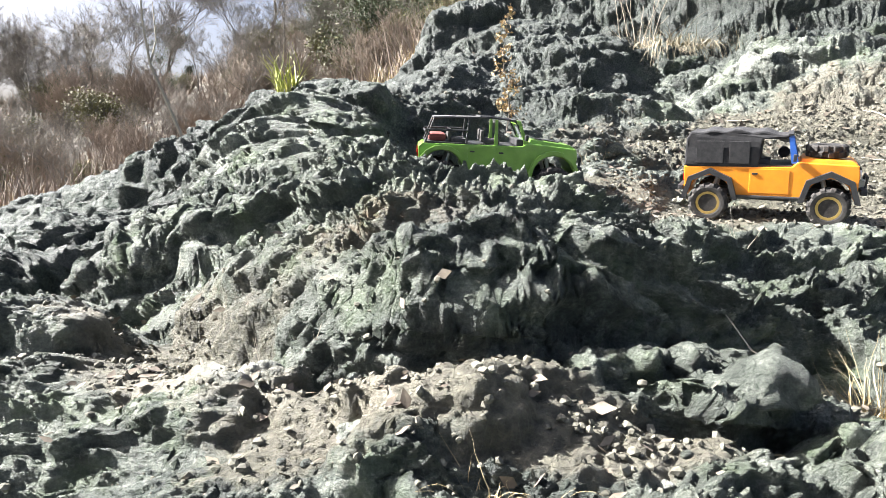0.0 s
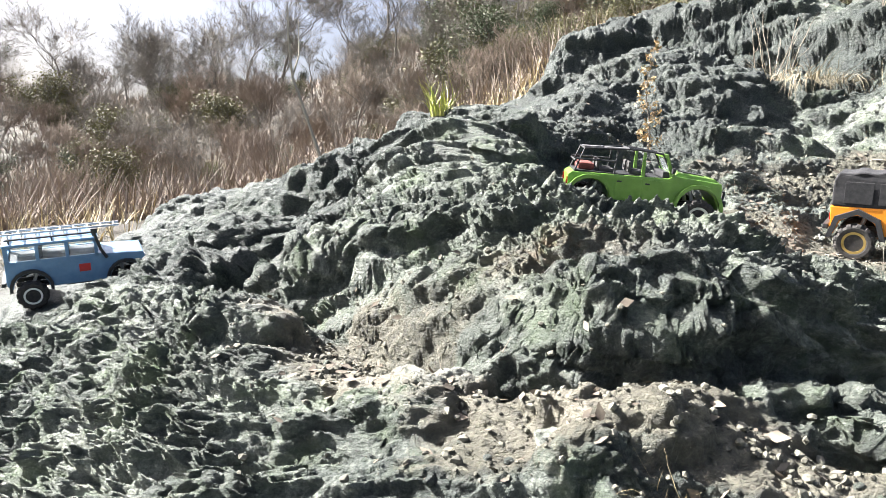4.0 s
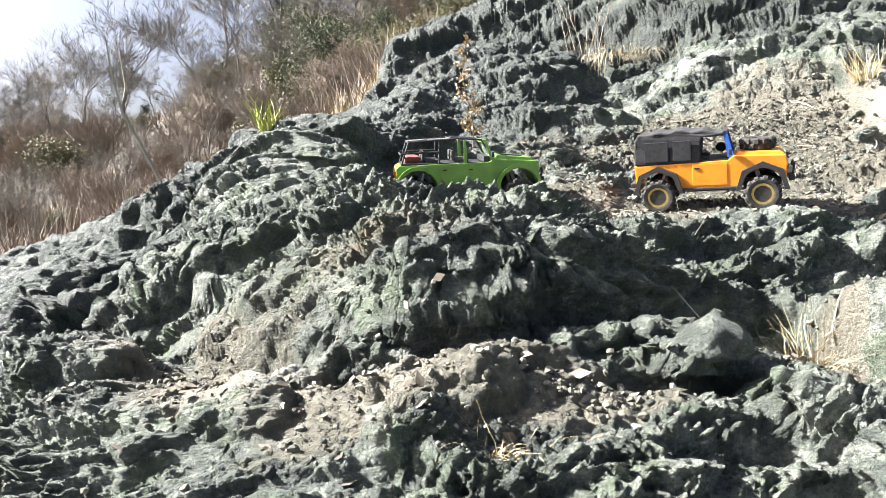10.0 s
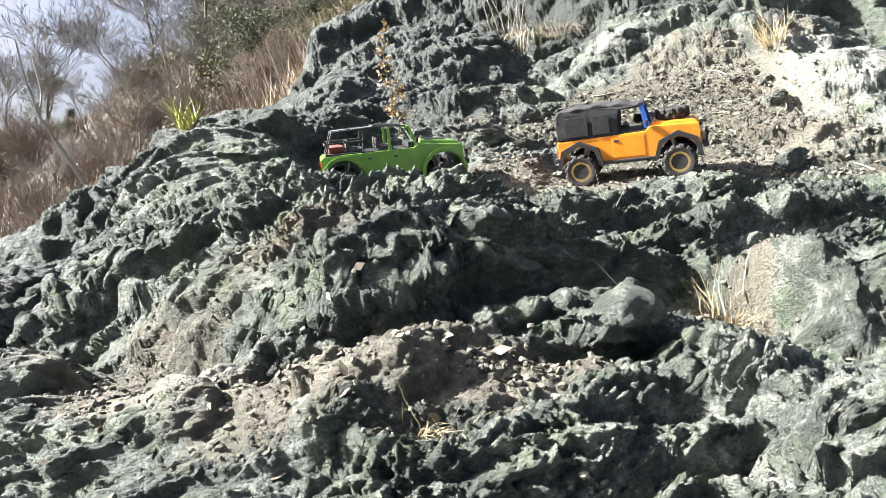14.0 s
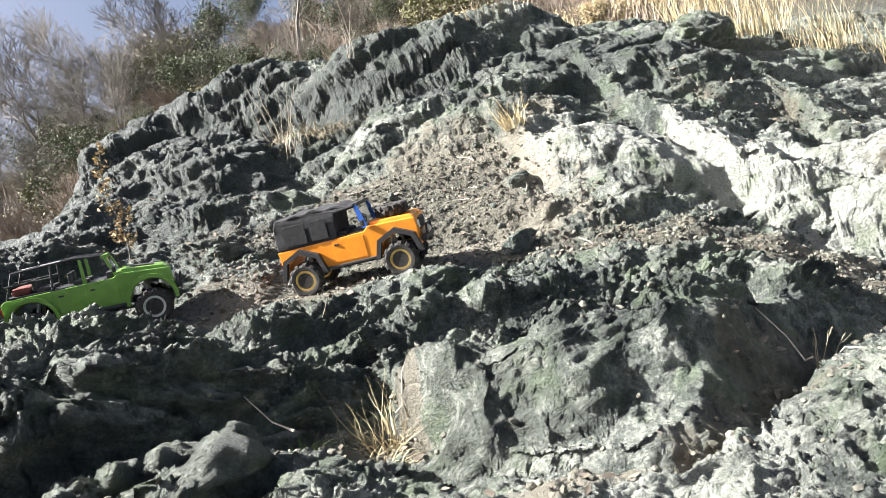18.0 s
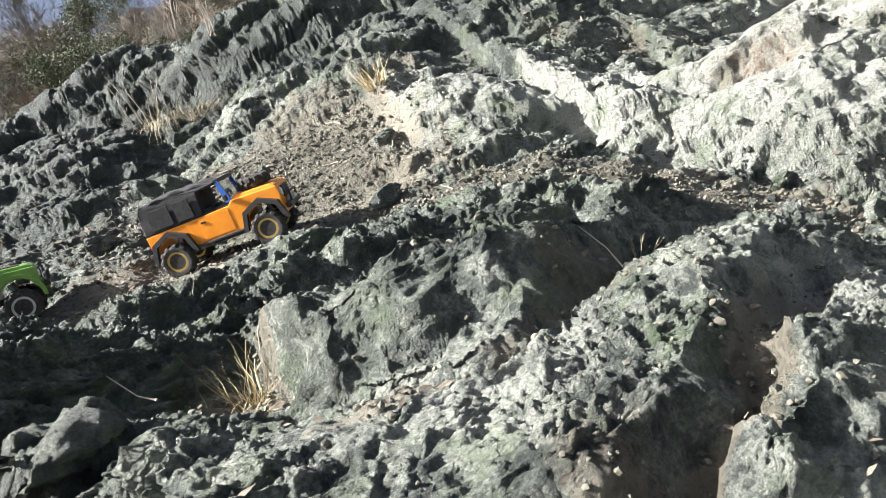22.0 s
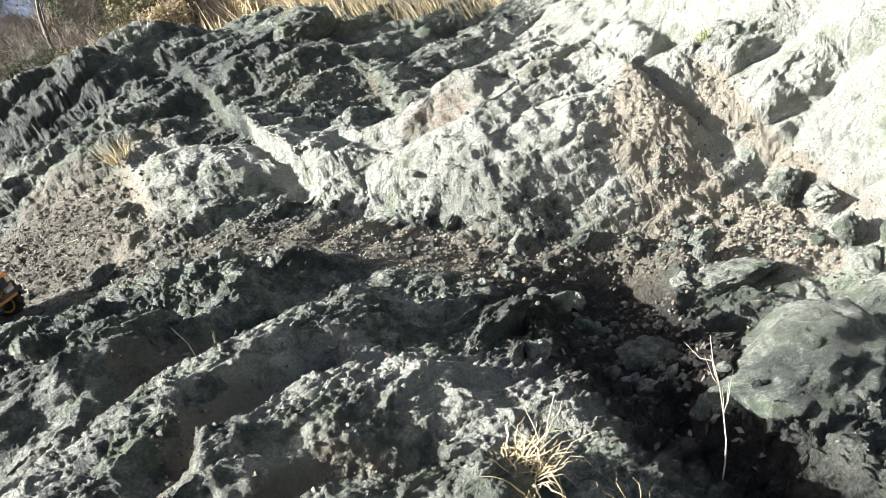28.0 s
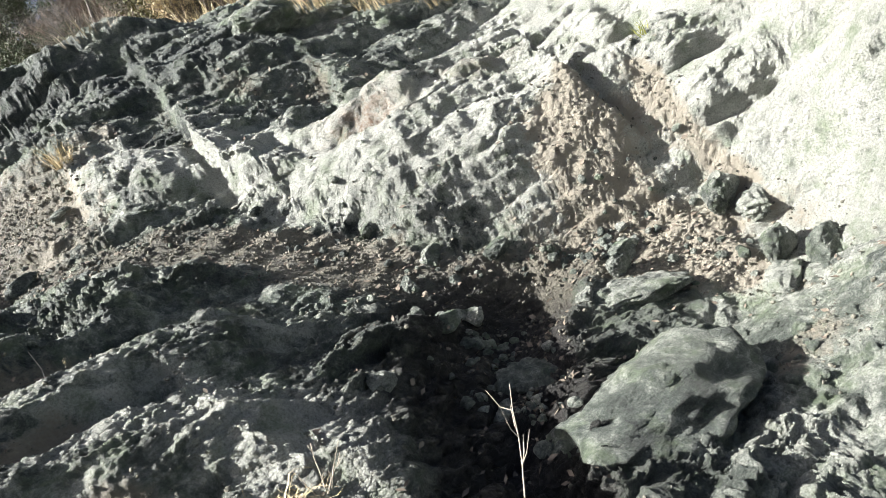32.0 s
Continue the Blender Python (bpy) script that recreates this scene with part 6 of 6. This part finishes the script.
for kind, az, dist, size in [
    ("bare", -8.8, 21, 1.7), ("forked", -6, 20, 1.6), ("bare", -20.3, 33, 2.1), ("bare", -13.2, 28, 1.8), ("bare", -23, 32, 1.2),
    ("bare", -27, 30, 1.3), ("bare", -24.5, 33, 1.6), ("evergreen", -20, 36, 1.3), ("bare", -21, 30, 1.2), ("bare", -13, 33, 1.2),
    ("forked", -29, 28, 1.0), ("bare", -15, 30, 1.0), ("bare", -12, 27, 1.1), ("bare", -3, 17, 0.7), ("evergreen", -2.6, 19, 0.95),
    ("evergreen", 3.5, 26, 0.95), ("evergreen", 5, 21, 0.9),
]:
    plant(kind, az, dist, size * (0.72 if az < 0 else 0.9))
for kind, az, dist, size in [
    ("evergreen", 7, 24, 1.2), ("evergreen", 8.5, 22, 0.8), ("bare", 1, 18, 0.6), ("bare", -31, 30, 1.0), ("bare", -35, 32, 1.1),
    ("bare", -29, 26, 0.9), ("bare", -14, 24, 0.8), ("bare", -7, 26, 0.9), ("bare", -25, 22, 0.8), ("evergreen", 14, 18, 1.0),
    ("bare", 11, 17, 0.8), ("evergreen", 20, 19, 1.0), ("bare", 26, 18, 0.9), ("evergreen", 25, 14, 0.7), ("evergreen", 31, 16, 0.9),
    ("evergreen", -40, 30, 1.0), ("evergreen", -46, 30, 1.0),
]:
    plant(kind, az, dist, size * (0.72 if az < 0 else 0.9))
for k in range(150):
    az = ROLL.uniform(-44, 4) if k < 105 else ROLL.uniform(-2, 34)
    dist = 9 + 24 * ROLL.random()
    kind = ROLL.choice(["twiggy", "twiggy", "twiggy", "twiggy", "twiggy", "olive", "bare", "bare"])
    plant(kind, az, dist, {"evergreen": 0.35, "bare": 0.28, "olive": 0.7, "twiggy": 0.65}[kind] * ROLL.uniform(0.7, 1.3) * (0.6 + dist / 30))
for k in range(130):
    az, dist = ROLL.uniform(-46, 2), 11 + 22 * ROLL.random()
    kind = ROLL.choice(["bare", "bare", "evergreen", "olive", "twiggy", "twiggy"])
    plant(kind, az, dist, {"evergreen": 0.50, "bare": 0.48, "olive": 1.0, "twiggy": 1.0}[kind] * (0.6 if az < -10 else 1.0) * ROLL.uniform(0.7, 1.25) * (0.55 + dist / 30))
for k in range(46):
    plant("tan", ROLL.uniform(3, 40), ROLL.uniform(6.8, 10.5), ROLL.uniform(0.35, 0.8))
for az, dist, size in [(-3.4, 11, 0.8), (-2.2, 11.5, 0.6), (0, 9.5, 0.5), (2.5, 9, 0.6), (-36, 9, 0.6), (-30, 10, 0.7), (-26, 11, 0.6), (-33, 12, 0.6), (34, 8.5, 0.5), (29, 9, 0.6)]:
    plant(ROLL.choice(["olive", "twiggy", "olive"]), az, dist, size)

for kind, az, dist, size in [("olive", 25, 8.3, 1.0), ("olive", 24, 8.8, 0.8), ("tan", 16, 6.9, 0.45), ("olive", 14, 7.2, 0.35), ("olive", 18, 7.4, 0.4), ("evergreen", 10, 12, 0.45), ("evergreen", 13, 11, 0.4),
                             ("evergreen", 16, 13, 0.5), ("evergreen", 19, 12, 0.45), ("olive", 11, 9, 0.5), ("olive", 8, 9.5, 0.5), ("evergreen", 22, 14, 0.5), ("olive", 20, 10, 0.6), ("evergreen", -4, 16, 0.5), ("evergreen", -1.2, 15, 0.55), ("evergreen", 1.4, 14, 0.6),
                             ("evergreen", 3.8, 14.5, 0.6), ("evergreen", 6, 13, 0.55), ("evergreen", 8, 13.5, 0.6), ("evergreen", -2.6, 12.5, 0.35), ("olive", 0.3, 11, 0.7), ("olive", 4.5, 10.5, 0.6)]:
    plant(kind, az, dist, size)

# low brush and dry grass over the whole slope
for name, count, tall, width, material, label, span, reach in [
    ("brush", 15000, 0.55, 0.010, hazed_twig, "red-brown leafless brush covering the hillside", (-48, 40), (7.5, 40)),
    ("meadow_grass", 2600, 0.30, 0.008, dry_grass, "dry tan grass on the banks behind the rocks", (-48, 42), (6.3, 16)),
]:
    verts, faces = [], []
    az = np.radians(np.repeat(tries.uniform(*span, count // 8), 8))
    dist = np.repeat(reach[0] + (reach[1] - reach[0]) * tries.random(count // 8) ** 1.3, 8)
    xs, ys = dist * np.sin(az) + tries.normal(0, 0.22, len(az)), dist * np.cos(az) + tries.normal(0, 0.22, len(az))
    zs = plan(xs, ys) - 0.03
    for x, y, z, r in zip(xs.tolist(), ys.tolist(), zs.tolist(), dist.tolist()):
        lean = Vector((ROLL.gauss(0, 0.4), ROLL.gauss(0, 0.4), 1))
        for _ in range(3):
            blade(verts, faces, Vector((x, y, z)), lean + Vector((ROLL.gauss(0, 0.3), ROLL.gauss(0, 0.3), 0)), tall * ROLL.uniform(0.4, 1.3), width * (0.5 + r / 16), 0.12, 3)
    tagged(new(name, mesh_of(name, verts, faces, material)), label, "brush" if name == "brush" else "grass", kind="stuff")

# pale trunk that leans out of the slope
lean_at = hill_pose(-17.2, 5.24).translation
leaner = tagged(new("leaning_trunk", None), "thin pale leaning dead trunk", "tree")
leaner.location = lean_at
rise = 1.39 - lean_at.z
part("trunk", tube(bmesh.new(), [(-0.2 + 0.3 * rise, 0, -0.05), (-0.21, 0, rise), (-0.36, 0, rise + 0.39), (-0.44, 0, rise + 0.59), (-0.48, 0.01, rise + 0.86), (-0.49, 0.02, rise + 1.1)], 0.017, 6, 0.005), pale_bark, leaner)
part("branch", tube(bmesh.new(), [(-0.44, 0, rise + 0.59), (-0.40, 0.02, rise + 0.75), (-0.41, 0.02, rise + 1.0)], 0.008, 5, 0.003), pale_bark, leaner)
